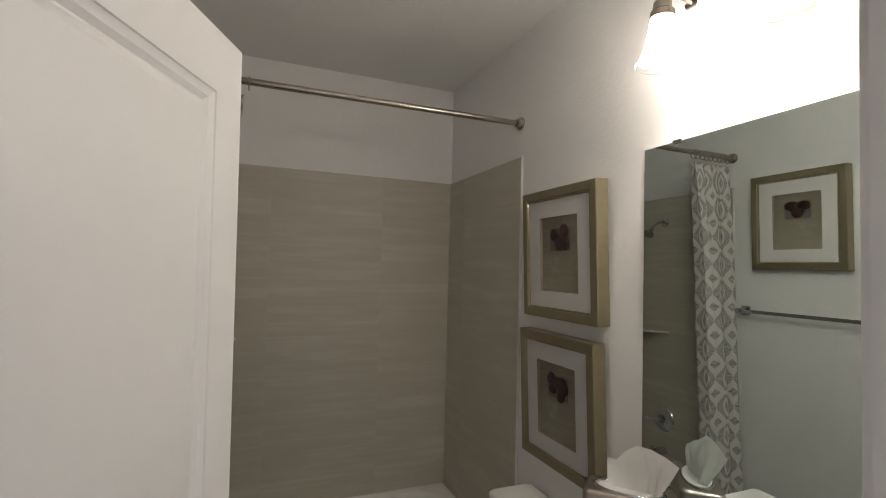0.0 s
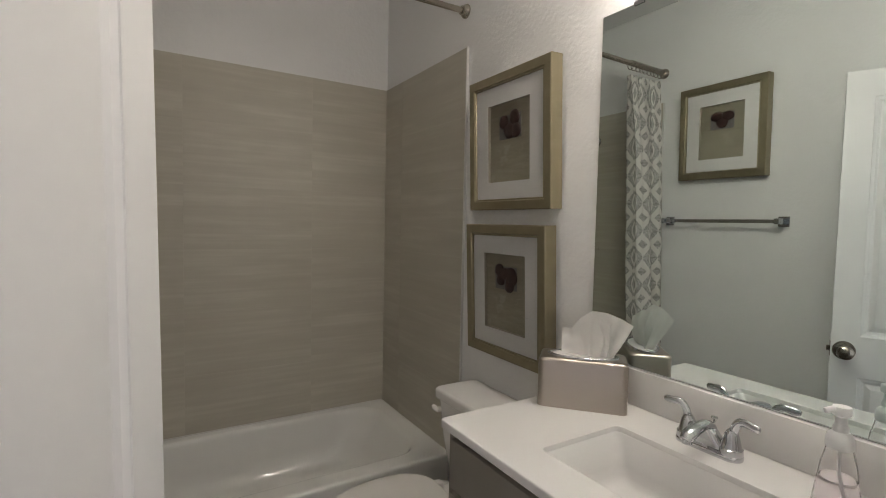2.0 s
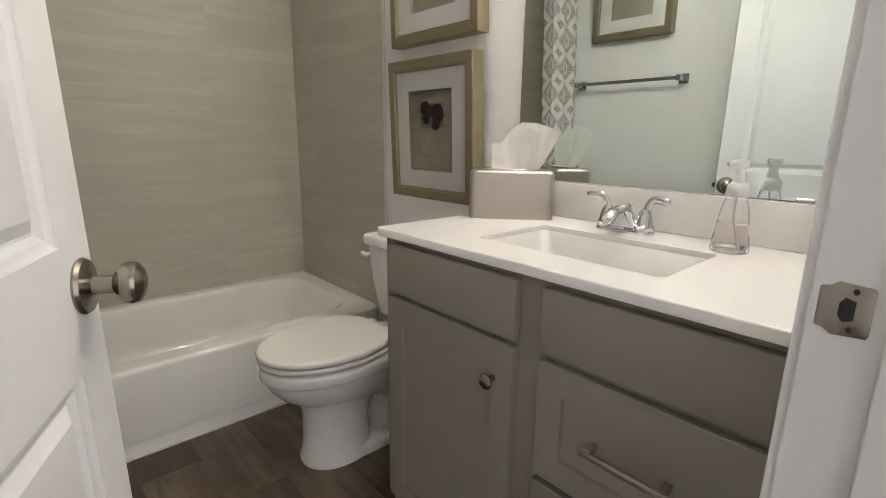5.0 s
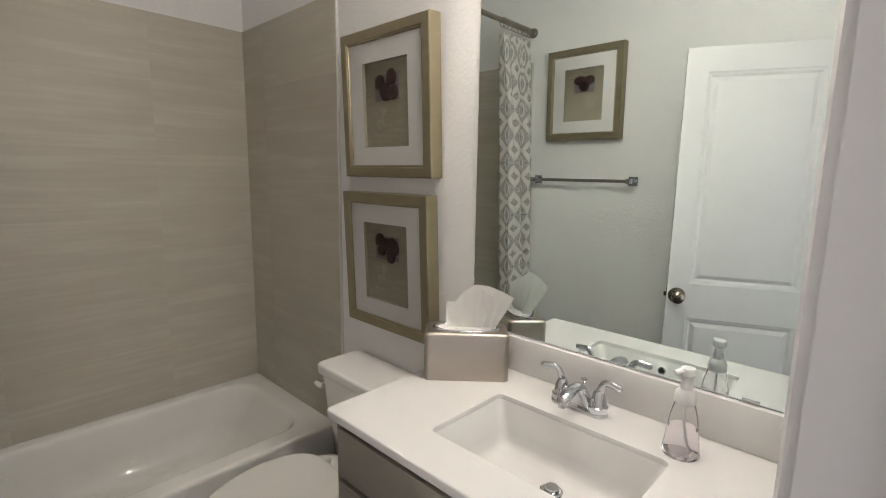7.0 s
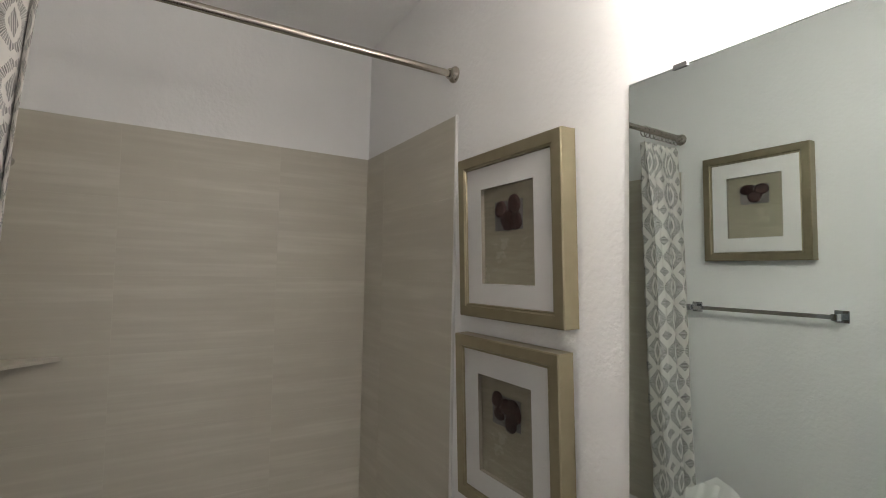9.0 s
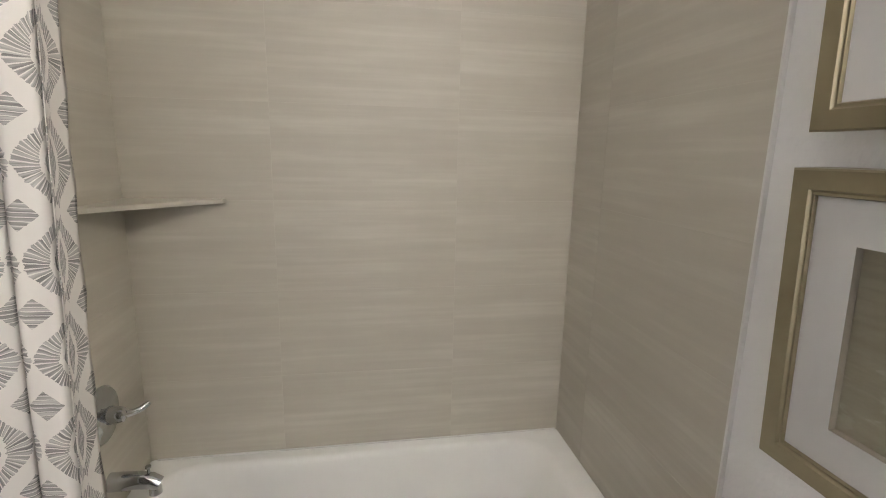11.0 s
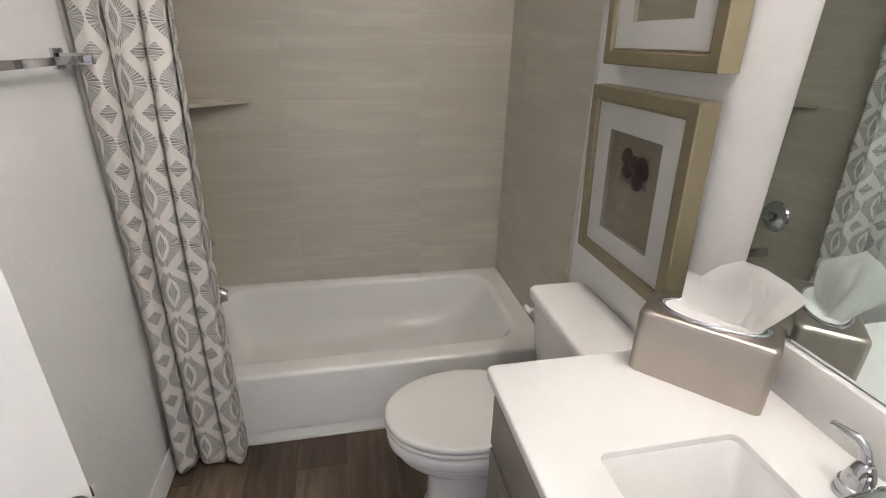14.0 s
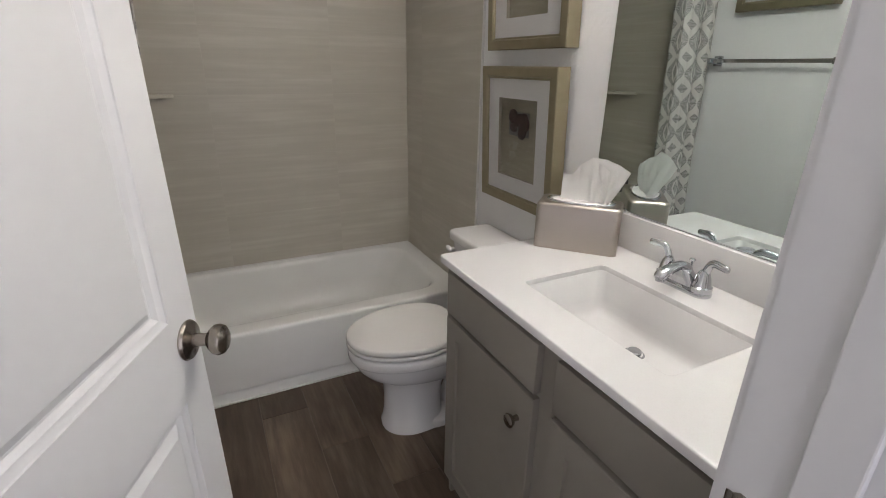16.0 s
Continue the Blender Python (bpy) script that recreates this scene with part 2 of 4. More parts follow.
# striped diamonds between them
pu, pv, au, av = cell(0.5)
dia = g.math("LESS_THAN", g.math("ADD", g.math("ADD", g.math("DIVIDE", au, 0.23), g.math("DIVIDE", av, 0.165)), g.math("MULTIPLY", wob, 2.0)), 1.0)
on, tone_c = strokes(pv, 140.0, 4.0, -0.85)
dia = both(dia, on)
ink = g.math("MAXIMUM", g.math("MAXIMUM", fringe, core), dia)
tone = g.math("ADD", both(fringe, tone_a), g.math("ADD", both(core, tone_b), both(dia, tone_c)))
grey = g.ramp(tone, [(0.36, (0.18, 0.176, 0.171)), (0.5, (0.3, 0.295, 0.285)), (0.62, (0.43, 0.42, 0.405))])
g.colour(g.mix(ink, (0.67, 0.645, 0.61), grey))
g.bump(g.noise(g.comb(g.math("MULTIPLY", u, 900.0), g.math("MULTIPLY", v, 900.0), 0.0), 1.0, 1.0), 0.15, 0.0004)


# ---- mesh helpers ----
def link_mesh(name, bm, material, smooth=None):
    me = bpy.data.meshes.new(name)
    bmesh.ops.recalc_face_normals(bm, faces=bm.faces)
    bm.to_mesh(me)
    bm.free()
    me.materials.append(material)
    if smooth is not None:
        me.polygons.foreach_set("use_smooth", [True] * len(me.polygons))
        me.set_sharp_from_angle(angle=radians(smooth))
    return new(name, me)


ORIGIN = {}


def thing(name, x, y, z, label, category, group="", rz=0, rx=0, kind=""):
    ob = new(name)
    ob.matrix_basis = pose(x, y, z, 0, 0, rz) @ pose(0, 0, 0, rx)
    ob.empty_display_size = 0.05
    ORIGIN[ob] = Vector((x, y, z))
    return tagged(ob, label, category, group, kind)


def part(name, bm, material, parent, label="", smooth=35, placed=False):
    """One mesh under a thing or part. placed: the bmesh is in world metres."""
    if placed:
        bmesh.ops.translate(bm, vec=-ORIGIN[parent], verts=bm.verts)
    ob = link_mesh(name, bm, material, smooth)
    ob.parent = parent
    ORIGIN[ob] = ORIGIN.get(parent, Vector())
    return tagged(ob, label)


def setting(name, bm, material, label, category, smooth=None):
    return tagged(link_mesh(name, bm, material, smooth), label, category, "", "structure")


def box(x0, x1, y0, y1, z0, z1, r=0.0, seg=2, bm=None):
    bm = bm or bmesh.new()
    vs = bmesh.ops.create_cube(bm, size=1.0)["verts"]
    for w in vs:
        w.co = Vector(((x0 + x1) / 2 + w.co.x * (x1 - x0), (y0 + y1) / 2 + w.co.y * (y1 - y0), (z0 + z1) / 2 + w.co.z * (z1 - z0)))
    if r:
        es = list({e for w in vs for e in w.link_edges})
        bmesh.ops.bevel(bm, geom=es, offset=r, segments=seg, affect="EDGES", profile=0.5)
    return bm


def loft(loops, close_first=False, close_last=False, bm=None, ring=True):
    bm = bm or bmesh.new()
    rows = [[bm.verts.new(p) for p in lp] for lp in loops]
    n = len(rows[0])
    for a, b in zip(rows, rows[1:]):
        for i in range(n if ring else n - 1):
            j = (i + 1) % n
            bm.faces.new((a[i], a[j], b[j], b[i]))
    if close_first:
        bm.faces.new(rows[0])
    if close_last:
        bm.faces.new(rows[-1])
    return bm


def rrect(x0, x1, y0, y1, z, r, n=6):
    """Rounded rectangle; extra points near the ends of the straights keep them shaded flat."""
    arcs = []
    for cx, cy, a0 in ((x1 - r, y0 + r, -90), (x1 - r, y1 - r, 0), (x0 + r, y1 - r, 90), (x0 + r, y0 + r, 180)):
        arcs.append([Vector((cx + r * math.cos(radians(a0 + 90 * k / n)), cy + r * math.sin(radians(a0 + 90 * k / n)), z)) for k in range(n + 1)])
    pts = []
    for k in range(4):
        a, b = arcs[k][-1], arcs[(k + 1) % 4][0]
        pts += arcs[k] + [a.lerp(b, 0.03), a.lerp(b, 0.97)]
    return pts


def lathe(profile, n=28, close=True, bm=None, at=(0, 0, 0), axis="z"):
    """Turns (radius, height) pairs round an axis."""
    loops = []
    for r, h in profile:
        lp = []
        for k in range(n):
            a = 2 * math.pi * k / n
            c, s = r * math.cos(a), r * math.sin(a)
            v = {"z": (c, s, h), "x": (h, c, s), "y": (s, h, c)}[axis]
            lp.append(Vector(at) + Vector(v))
        loops.append(lp)
    return loft(loops, close, close, bm)


def tube(points, radii, n=14, bm=None, flat=1.0):
    pts = [Vector(p) for p in points]
    if not isinstance(radii, (list, tuple)):
        radii = [radii] * len(pts)
    loops, up = [], None
    for i, p in enumerate(pts):
        d = (pts[min(i + 1, len(pts) - 1)] - pts[max(i - 1, 0)]).normalized()
        if up is None:
            up = Vector((0, 0, 1)) if abs(d.z) < 0.9 else Vector((1, 0, 0))
        side = d.cross(up).normalized()
        up = side.cross(d).normalized()
        loops.append([p + radii[i] * (math.cos(2 * math.pi * k / n) * side + flat * math.sin(2 * math.pi * k / n) * up) for k in range(n)])
    return loft(loops, True, True, bm)


def arc(p0, p1, p2, n=10):
    a, b, c = Vector(p0), Vector(p1), Vector(p2)
    return [(1 - t) ** 2 * a + 2 * t * (1 - t) * b + t * t * c for t in (k / n for k in range(n + 1))]


# ---- the room ----
XL, XR, YF, YB, H = -0.255, 1.24, 0.43, 2.881, 2.71
TXL, TXR, TYB, TTOP = -0.245, 1.23, 2.871, 2.134
TUB_Y, TUB_Z, TILE_Y = 2.115, 0.332, 2.053
JL, JR, YO = -0.165, 0.584, 0.315
HEAD = 2.03

bm = box(XL - 0.12, XR + 0.12, YO, YB + 0.12, -0.12, -0.002)
box(-1.4, 1.4, -1.7, YO, -0.12, -0.006, bm=bm)
floor = setting("floor", bm, FGROUT, "floor of brown wood-look porcelain planks", "floor")
bm = box(XL - 0.12, XR + 0.12, YO, YB + 0.12, H, H + 0.1)
box(-1.4, 1.4, -1.7, YO, H, H + 0.1, bm=bm)
ceiling = setting("ceiling", bm, CEIL, "off-white painted flat ceiling", "ceiling")
wall_north = setting("wall_north", box(XL - 0.12, XR + 0.12, YB, YB + 0.12, -0.006, H), WALL, "off-white painted wall behind the bathtub", "wall")
wall_east = setting("wall_east", box(XR, XR + 0.12, YO, YB, -0.006, H), WALL, "off-white textured wall behind the vanity", "wall")
wall_west = setting("wall_west", box(XL - 0.12, XL, YF, YB, -0.006, H), WALL, "pale grey-white painted side wall", "wall")
bm = box(-1.4, JL - 0.02, YO, YF, -0.006, H)
box(JR + 0.02, XR - 0.0, YO, YF, -0.006, H, bm=bm)
box(JL - 0.02, JR + 0.02, YO, YF, HEAD + 0.02, H, bm=bm)
wall_south = setting("wall_south", bm, WALL, "off-white wall with the doorway opening", "wall")
# unseen hall sides added to bound bounced light; south end open to the world
setting("hall_closing_wall_east", box(1.36, 1.48, -1.7, YO, -0.006, H), WALL, "unseen off-white hallway side wall, added to enclose the light", "wall")
setting("hall_closing_wall_west", box(-1.5, -1.4, -1.7, YO, -0.006, H), WALL, "unseen off-white hallway side wall, added to enclose the light", "wall")

# door frame: jambs, head, stops, casing
bm = box(JR, JR + 0.02, YO, YF, 0, HEAD)
box(JL - 0.02, JL, YO, YF, 0, HEAD, bm=bm)
box(JL - 0.02, JR + 0.02, YO, YF, HEAD, HEAD + 0.02, bm=bm)
jamb = setting("door_jamb", bm, TRIM, "white painted door jamb", "door frame")
bm = box(JR - 0.011, JR, YO + 0.012, YF - 0.06, 0, HEAD, 0.002)
box(JL, JL + 0.011, YO + 0.012, YF - 0.06, 0, HEAD, 0.002, bm=bm)
box(JL, JR, YO + 0.012, YF - 0.06, HEAD - 0.011, HEAD, 0.002, bm=bm)
setting("door_stop_trim", bm, TRIM, "white door stop strips", "trim")


def casing(y_wall, out):
    """Moulded casing round the opening on one side of the wall."""
    bm = bmesh.new()
    w = 0.058

    def profile(d):  # d: distance out from the opening
        return [(0.004, 0.0), (0.004, 0.009), (0.012, 0.011), (0.03, 0.012), (0.044, 0.016), (w, 0.017), (w, 0.0)]
    for x0, sx in ((JR, 1), (JL, -1)):
        loops = []
        for z in (0, HEAD + 0.004):
            loops.append([Vector((x0 + sx * a, y_wall + out * b, z if z == 0 else HEAD + a)) for a, b in profile(0)])
        loft(loops, True, True, bm)
    loops = [[Vector((x0 + sx * a, y_wall + out * b, HEAD + a)) for a, b in profile(0)] for x0, sx in ((JL, -1), (JR, 1))]
    loft(loops, True, True, bm)
    return bm


setting("door_casing_inside", casing(YF, 1), TRIM, "white moulded door casing", "trim", 40)
setting("door_casing_hall", casing(YO, -1), TRIM, "white moulded door casing in the hall", "trim", 40)


def baseboard(name, p0, p1, out):
    """Moulded skirting from p0 to p1, standing out towards out."""
    prof = [(0.0, 0.0), (0.014, 0.0), (0.014, 0.062), (0.011, 0.07), (0.012, 0.076), (0.006, 0.09), (0.0, 0.092)]
    loops = [[Vector((p[0] + out[0] * a, p[1] + out[1] * a, b)) for a, b in prof] for p in (p0, p1)]
    return setting(name, loft(loops, True, True), TRIM, "white moulded baseboard", "baseboard", 30)


baseboard("baseboard_west", (XL, YF), (XL, TUB_Y - 0.004), (1, 0))
baseboard("baseboard_east", (XR, 1.345), (XR, TILE_Y), (-1, 0))
baseboard("baseboard_south", (XL + 0.014, YF), (JL - 0.06, YF), (0, 1))


# ---- door ----
def panelled_leaf(w, t, h, panels):
    """A door leaf with moulded panels on both faces; hinge edge at x = 0, faces at y = 0 and y = t."""
    bm = bmesh.new()
    xs = [0, panels[0][0], panels[0][1], w]
    zs = sorted({0, h, *[q for p in panels for q in p[2:]]})
    for y, s in ((0, 1), (t, -1)):
        for i in range(3):
            for j in range(len(zs) - 1):
                x0, x1, z0, z1 = xs[i], xs[i + 1], zs[j], zs[j + 1]
                if i == 1 and any(z0 >= p[2] and z1 <= p[3] for p in panels):
                    loops = []
                    for inset, deep in ((0, 0), (0.0015, 0.0022), (0.0105, 0.0065), (0.0125, 0.0068), (0.021, 0.0128), (0.0245, 0.013), (0.041, 0.0035), (0.044, 0.003)):
                        loops.append([Vector((x0 + inset, y + s * deep, z0 + inset)), Vector((x1 - inset, y + s * deep, z0 + inset)),
                                      Vector((x1 - inset, y + s * deep, z1 - inset)), Vector((x0 + inset, y + s * deep, z1 - inset))])
                    loft(loops, False, True, bm)
                else:
                    bm.faces.new([bm.verts.new(q) for q in ((x0, y, z0), (x1, y, z0), (x1, y, z1), (x0, y, z1))])
    for q in (((0, 0, 0), (0, t, 0), (0, t, h), (0, 0, h)), ((w, 0, 0), (w, t, 0), (w, t, h), (w, 0, h)),
              ((0, 0, 0), (w, 0, 0), (w, t, 0), (0, t, 0)), ((0, 0, h), (w, 0, h), (w, t, h), (0, t, h))):
        bm.faces.new([bm.verts.new(p) for p in q])
    bmesh.ops.remove_doubles(bm, verts=bm.verts, dist=0.0002)
    return bm


DW, DT, DH = 0.711, 0.035, 1.988
ux, uy = math.cos(radians(66.5)), math.sin(radians(66.5))
ang = math.degrees(math.atan2(uy, ux))
EX, EY = 0.1, 1.113
door = thing("door_1", EX - DW * ux, EY - DW * uy, 0.012, "white two-panel interior door standing open", "door", rz=ang, rx=-0.75, kind="structure")
# local x runs from hinge to latch; the face seen from the vanity is at y = 0
part("door_leaf", panelled_leaf(DW, DT, DH, [(DW - 0.512, DW - 0.086, 0.2, 0.802), (DW - 0.512, DW - 0.084, 0.962, 1.886)]), DOOR, door, smooth=20)
for side in (-1, 1):
    y0 = 0 if side < 0 else DT
    kb = part("door_knob", lathe([(0.0, 0), (0.036, 0), (0.0368, 0.003), (0.034, 0.0075), (0.022, 0.0095), (0.0125, 0.013), (0.0115, 0.03),
                                  (0.0125, 0.036), (0.02, 0.041), (0.0265, 0.048), (0.028, 0.056), (0.0255, 0.064), (0.018, 0.0695), (0.008, 0.072), (0.0, 0.0722)][::1], 32, False, axis="y"),
              NICKEL, door, "satin nickel round door knob")
    kb.matrix_basis = pose(DW - 0.041, y0, 0.903, 0, 0, 0 if side > 0 else 180)
part("latch_plate", box(DW, DW + 0.0015, 0.006, DT - 0.006, 0.873, 0.933, 0.0005, 1), NICKEL, door)
part("latch_bolt", box(DW + 0.001, DW + 0.012, 0.012, DT - 0.012, 0.893, 0.913, 0.002, 1), NICKEL, door)
for hz in (0.2, 0.98, 1.76):
    bm = lathe([(0.0, 0), (0.006, 0.001), (0.006, 0.088), (0.0, 0.09)], 12, False, at=(-0.004, DT + 0.004, hz))
    box(-0.002, 0.0, 0.004, DT, hz, hz + 0.09, bm=bm)
    part("hinge", bm, NICKEL, door, "satin nickel butt hinge")

strike = thing("strike_plate", JR, YF - 0.03, 0.955, "satin nickel strike plate on the door jamb", "strike plate")
lip = [(-0.02, -0.024), (0.012, -0.026), (0.02, -0.021), (0.02, 0.021), (0.012, 0.026), (-0.02, 0.024), (-0.022, 0.021), (-0.022, -0.021)]
bm = loft([[Vector((dx, y, z)) for y, z in lip] for dx in (0.0, -0.0016)] + [[Vector((-0.002, y * 0.97, z * 0.97)) for y, z in lip]], True, True)
loft([[Vector((dx + t, y, z)) for t, z in ((0, -h), (0, 0), (0, h), (0.0014, h), (0.0014, 0), (0.0014, -h))] for dx, y, h in ((-0.002, 0.019, 0.021), (-0.0015, 0.026, 0.0205), (0.001, 0.032, 0.018), (0.005, 0.036, 0.014))], True, True, bm)
strike.scale = (1, 0.8, 1)
part("plate", bm, NICKEL, strike, smooth=40)
# no recess is cut: a near-black patch stands for the latch opening's shade
part("latch_hole", loft([[Vector((dx, y, z)) for y, z in ((-0.006, -0.009), (0.004, -0.012), (0.009, -0.006), (0.009, 0.006), (0.004, 0.012), (-0.006, 0.009))] for dx in (-0.0019, -0.0026)], True, True), DARK, strike, "dark patch for the shade in the latch opening", smooth=None)
for sz in (-0.0185, 0.0185):
    part("screw", lathe([(0, 0.0), (0.0032, 0.0), (0.0028, -0.001), (0, -0.0012)], 10, False, at=(-0.0018, -0.004, sz), axis="x"), DARK, strike)

# ---- bathtub ----
tub = thing("bathtub", 0.49, TUB_Y, 0.0, "white enamelled alcove bathtub with a straight apron", "bathtub")
x0, x1, y0, y1 = TXL + 0.001, TXR - 0.001, TUB_Y, TYB - 0.001
R0 = 0.012
front = [(0.012, 0.0), (0.012, 0.05), (0.0155, 0.056), (0.015, 0.0605), (0.0045, 0.0625), (0.0034, 0.068), (0.002, TUB_Z - 0.04), (0.0, TUB_Z - 0.02), (0.0003, TUB_Z - 0.011), (0.002, TUB_Z - 0.006), (0.006, TUB_Z - 0.002), (0.012, TUB_Z)]
outer = [rrect(x0, x1, y0 + d, y1, z, R0) for d, z in front] + [rrect(x0 + 0.004, x1 - 0.004, y0 + 0.02, y1 - 0.003, TUB_Z, R0)]
ix0, ix1, iy0, iy1 = x0 + 0.06, x1 - 0.075, y0 + 0.088, y1 - 0.042
inner = []
FIL = 0.13
wall_in = [(-0.006, TUB_Z - 0.0002), (0.0, TUB_Z - 0.0009), (0.006, TUB_Z - 0.0031), (0.0112, TUB_Z - 0.0068), (0.015, TUB_Z - 0.012), (0.0172, TUB_Z - 0.018), (0.0188, TUB_Z - 0.026), (0.022, 0.27), (0.03, 0.06 + FIL + 0.02)]
wall_in += [(0.034 + 0.85 * FIL * (1 - math.cos(a)), 0.06 + FIL * (1 - math.sin(a))) for a in (math.pi / 2 * q / 9 for q in range(10))] + [(0.165, 0.0598)]
for f, z in wall_in:
    r = 0.13 - 0.3 * f
    drop = (TUB_Z - z) / TUB_Z
    inner.append(rrect(ix0 + f + 0.02 * drop, ix1 - f - 0.17 * drop, iy0 + f * 0.8, iy1 - f * 0.8, z, r))
part("tub_shell", loft(outer + inner, False, True), ENAMEL, tub, smooth=50, placed=True)
part("apron_caulk", box(0.0, x1 - 0.01, y0 + 0.0045, y0 + 0.0135, 0.0, 0.006, 0.0015), CAULK, tub, "white caulk line at the floor", placed=True)
part("rim_caulk", box(x0 + 0.02, x1 - 0.006, y1 - 0.006, y1 + 0.0, TUB_Z - 0.001, TUB_Z + 0.005, 0.002), CAULK, tub, placed=True)
bm = lathe([(0.0, 0), (0.036, 0), (0.037, 0.01), (0.034, 0.022), (0.03, 0.025), (0.0, 0.025)], 28, False, axis="x")
ov = part("overflow_plate", bm, CHROME, tub, "chrome slotted overflow plate")
ov.matrix_basis = pose(ix0 + 0.032 - 0.49, 2.46 - TUB_Y, 0.25, 0, 8, 0)
# slots are near-black bars on the plate, their inner shade put into colour
for k in range(5):
    sl = part("slot", box(0.0252, 0.0258, -0.018, 0.018, -0.016 + k * 0.008, -0.0125 + k * 0.008), DARK, ov)
dr = part("tub_drain", lathe([(0, 0), (0.032, 0), (0.032, 0.003), (0.024, 0.005), (0.02, 0.009), (0.0, 0.011)], 24, False), CHROME, tub, "chrome tub drain stopper")
dr.matrix_basis = pose(-0.02 - 0.49, 2.49 - TUB_Y, 0.062)

# tub spout, valve and shower head on the tiled side wall
WY = 2.615
sp = thing("tub_spout", TXL, WY, 0.44, "chrome tub filler spout on the tiled wall", "faucet")
part("spout_body", tube([(0, 0, 0), (0.03, 0, 0), (0.075, 0, 0.0), (0.11, 0, -0.006), (0.132, 0, -0.018)], [0.027, 0.027, 0.025, 0.0235, 0.02], 20), CHROME, sp)
part("spout_outlet", lathe([(0.0, 0), (0.016, 0), (0.018, -0.03), (0.0, -0.03)], 18, False, at=(0.118, 0, -0.016)), CHROME, sp)
part("diverter_knob", lathe([(0, 0), (0.004, 0), (0.004, 0.014), (0.008, 0.017), (0.008, 0.023), (0, 0.025)], 14, False, at=(0.105, 0, 0.02)), CHROME, sp)
vv = thing("shower_valve", TXL, WY - 0.002, 0.652, "round chrome shower valve with a lever handle", "valve")
part("escutcheon", lathe([(0, 0), (0.083, 0), (0.084, 0.004), (0.078, 0.011), (0.045, 0.016), (0.03, 0.022), (0, 0.022)], 36, False, axis="x"), CHROME, vv)
part("valve_hub", lathe([(0, 0.02), (0.026, 0.02), (0.024, 0.045), (0.02, 0.06), (0.012, 0.066), (0, 0.067)], 24, False, axis="x"), CHROME, vv)
part("lever", tube(arc((0.055, 0, 0.0), (0.08, 0.026, -0.014), (0.108, 0.048, 0.008), 8), [0.012, 0.011, 0.01, 0.0095, 0.009, 0.009, 0.009, 0.0085, 0.006], 12), CHROME, vv)
sh = thing("wall_shower", TXL, WY, 1.965, "chrome wall-mounted shower head on an arm", "shower head")
part("rosette", lathe([(0, 0), (0.028, 0), (0.027, 0.006), (0.012, 0.012), (0, 0.012)], 24, False, axis="x"), CHROME, sh)
part("shower_arm", tube(arc((0, 0, 0), (0.08, 0, 0.01), (0.12, 0, -0.045), 10), 0.0085, 12), CHROME, sh)
hd = part("spray_head", lathe([(0, 0), (0.012, 0), (0.014, 0.012), (0.012, 0.02), (0.02, 0.035), (0.036, 0.052), (0.037, 0.062), (0.033, 0.066), (0, 0.066)], 26, False), CHROME, sh)
hd.matrix_basis = pose(0.117, 0, -0.038, 0, 142, 0)

# corner shelf in the tiled corner
shelf = thing("corner_shelf", TXL, TYB, 1.222, "grey ceramic corner shelf in the tiled alcove", "shelf")
tri = [(0, 0), (0.3, 0), (0.295, -0.012), (0.2, -0.095), (0.095, -0.2), (0.012, -0.295), (0, -0.3)]
part("shelf_slab", loft([[Vector((a, b, z)) for a, b in tri] for z in (0, 0.002, 0.012, 0.014)], True, True), TILE, shelf, smooth=None)

# ---- curtain rod and curtain ----
# the tension rod sits a little askew between the walls
RY, RZ = 2.075, 2.292


def rod_at(x):
    f = (XR - x) / (XR - XL)
    return Vector((x, RY + 0.06 * f, RZ + 0.016 * f))


rod = thing("curtain_rod", (XL + XR) / 2, RY + 0.03, RZ + 0.008, "straight satin metal shower curtain rod", "curtain rod")
part("rod_tube", tube([rod_at(XL + 0.004), rod_at(XR - 0.004)], 0.0127, 20), RODM, rod, placed=True)
part("rod_sleeve", tube([rod_at(XL + 0.004), rod_at(0.29)], 0.0136, 20), RODM, rod, placed=True)
for xx, s in ((XR, -1), (XL, 1)):
    bm = lathe([(0, 0), (0.029, 0), (0.03, s * 0.006), (0.026, s * 0.014), (0.019, s * 0.02), (0.019, s * 0.028), (0.0, s * 0.028)], 26, False, at=tuple(rod_at(xx)), axis="x")
    part("flange", bm, RODM, rod, "round end flange on the wall", placed=True)

CUR0, CUR1, FOLDS = -0.222, 0.078, 3.2
cur = thing("shower_curtain", -0.1, RY - 0.03, 0.02, "off-white shower curtain with grey medallion print, drawn open", "curtain")


def fold(q):
    """Round bulges towards the room with tight creases between them: -1 at a bulge, 1 in a crease."""
    return 1.0 - 2.0 * abs(math.sin(math.pi * q)) ** 0.62


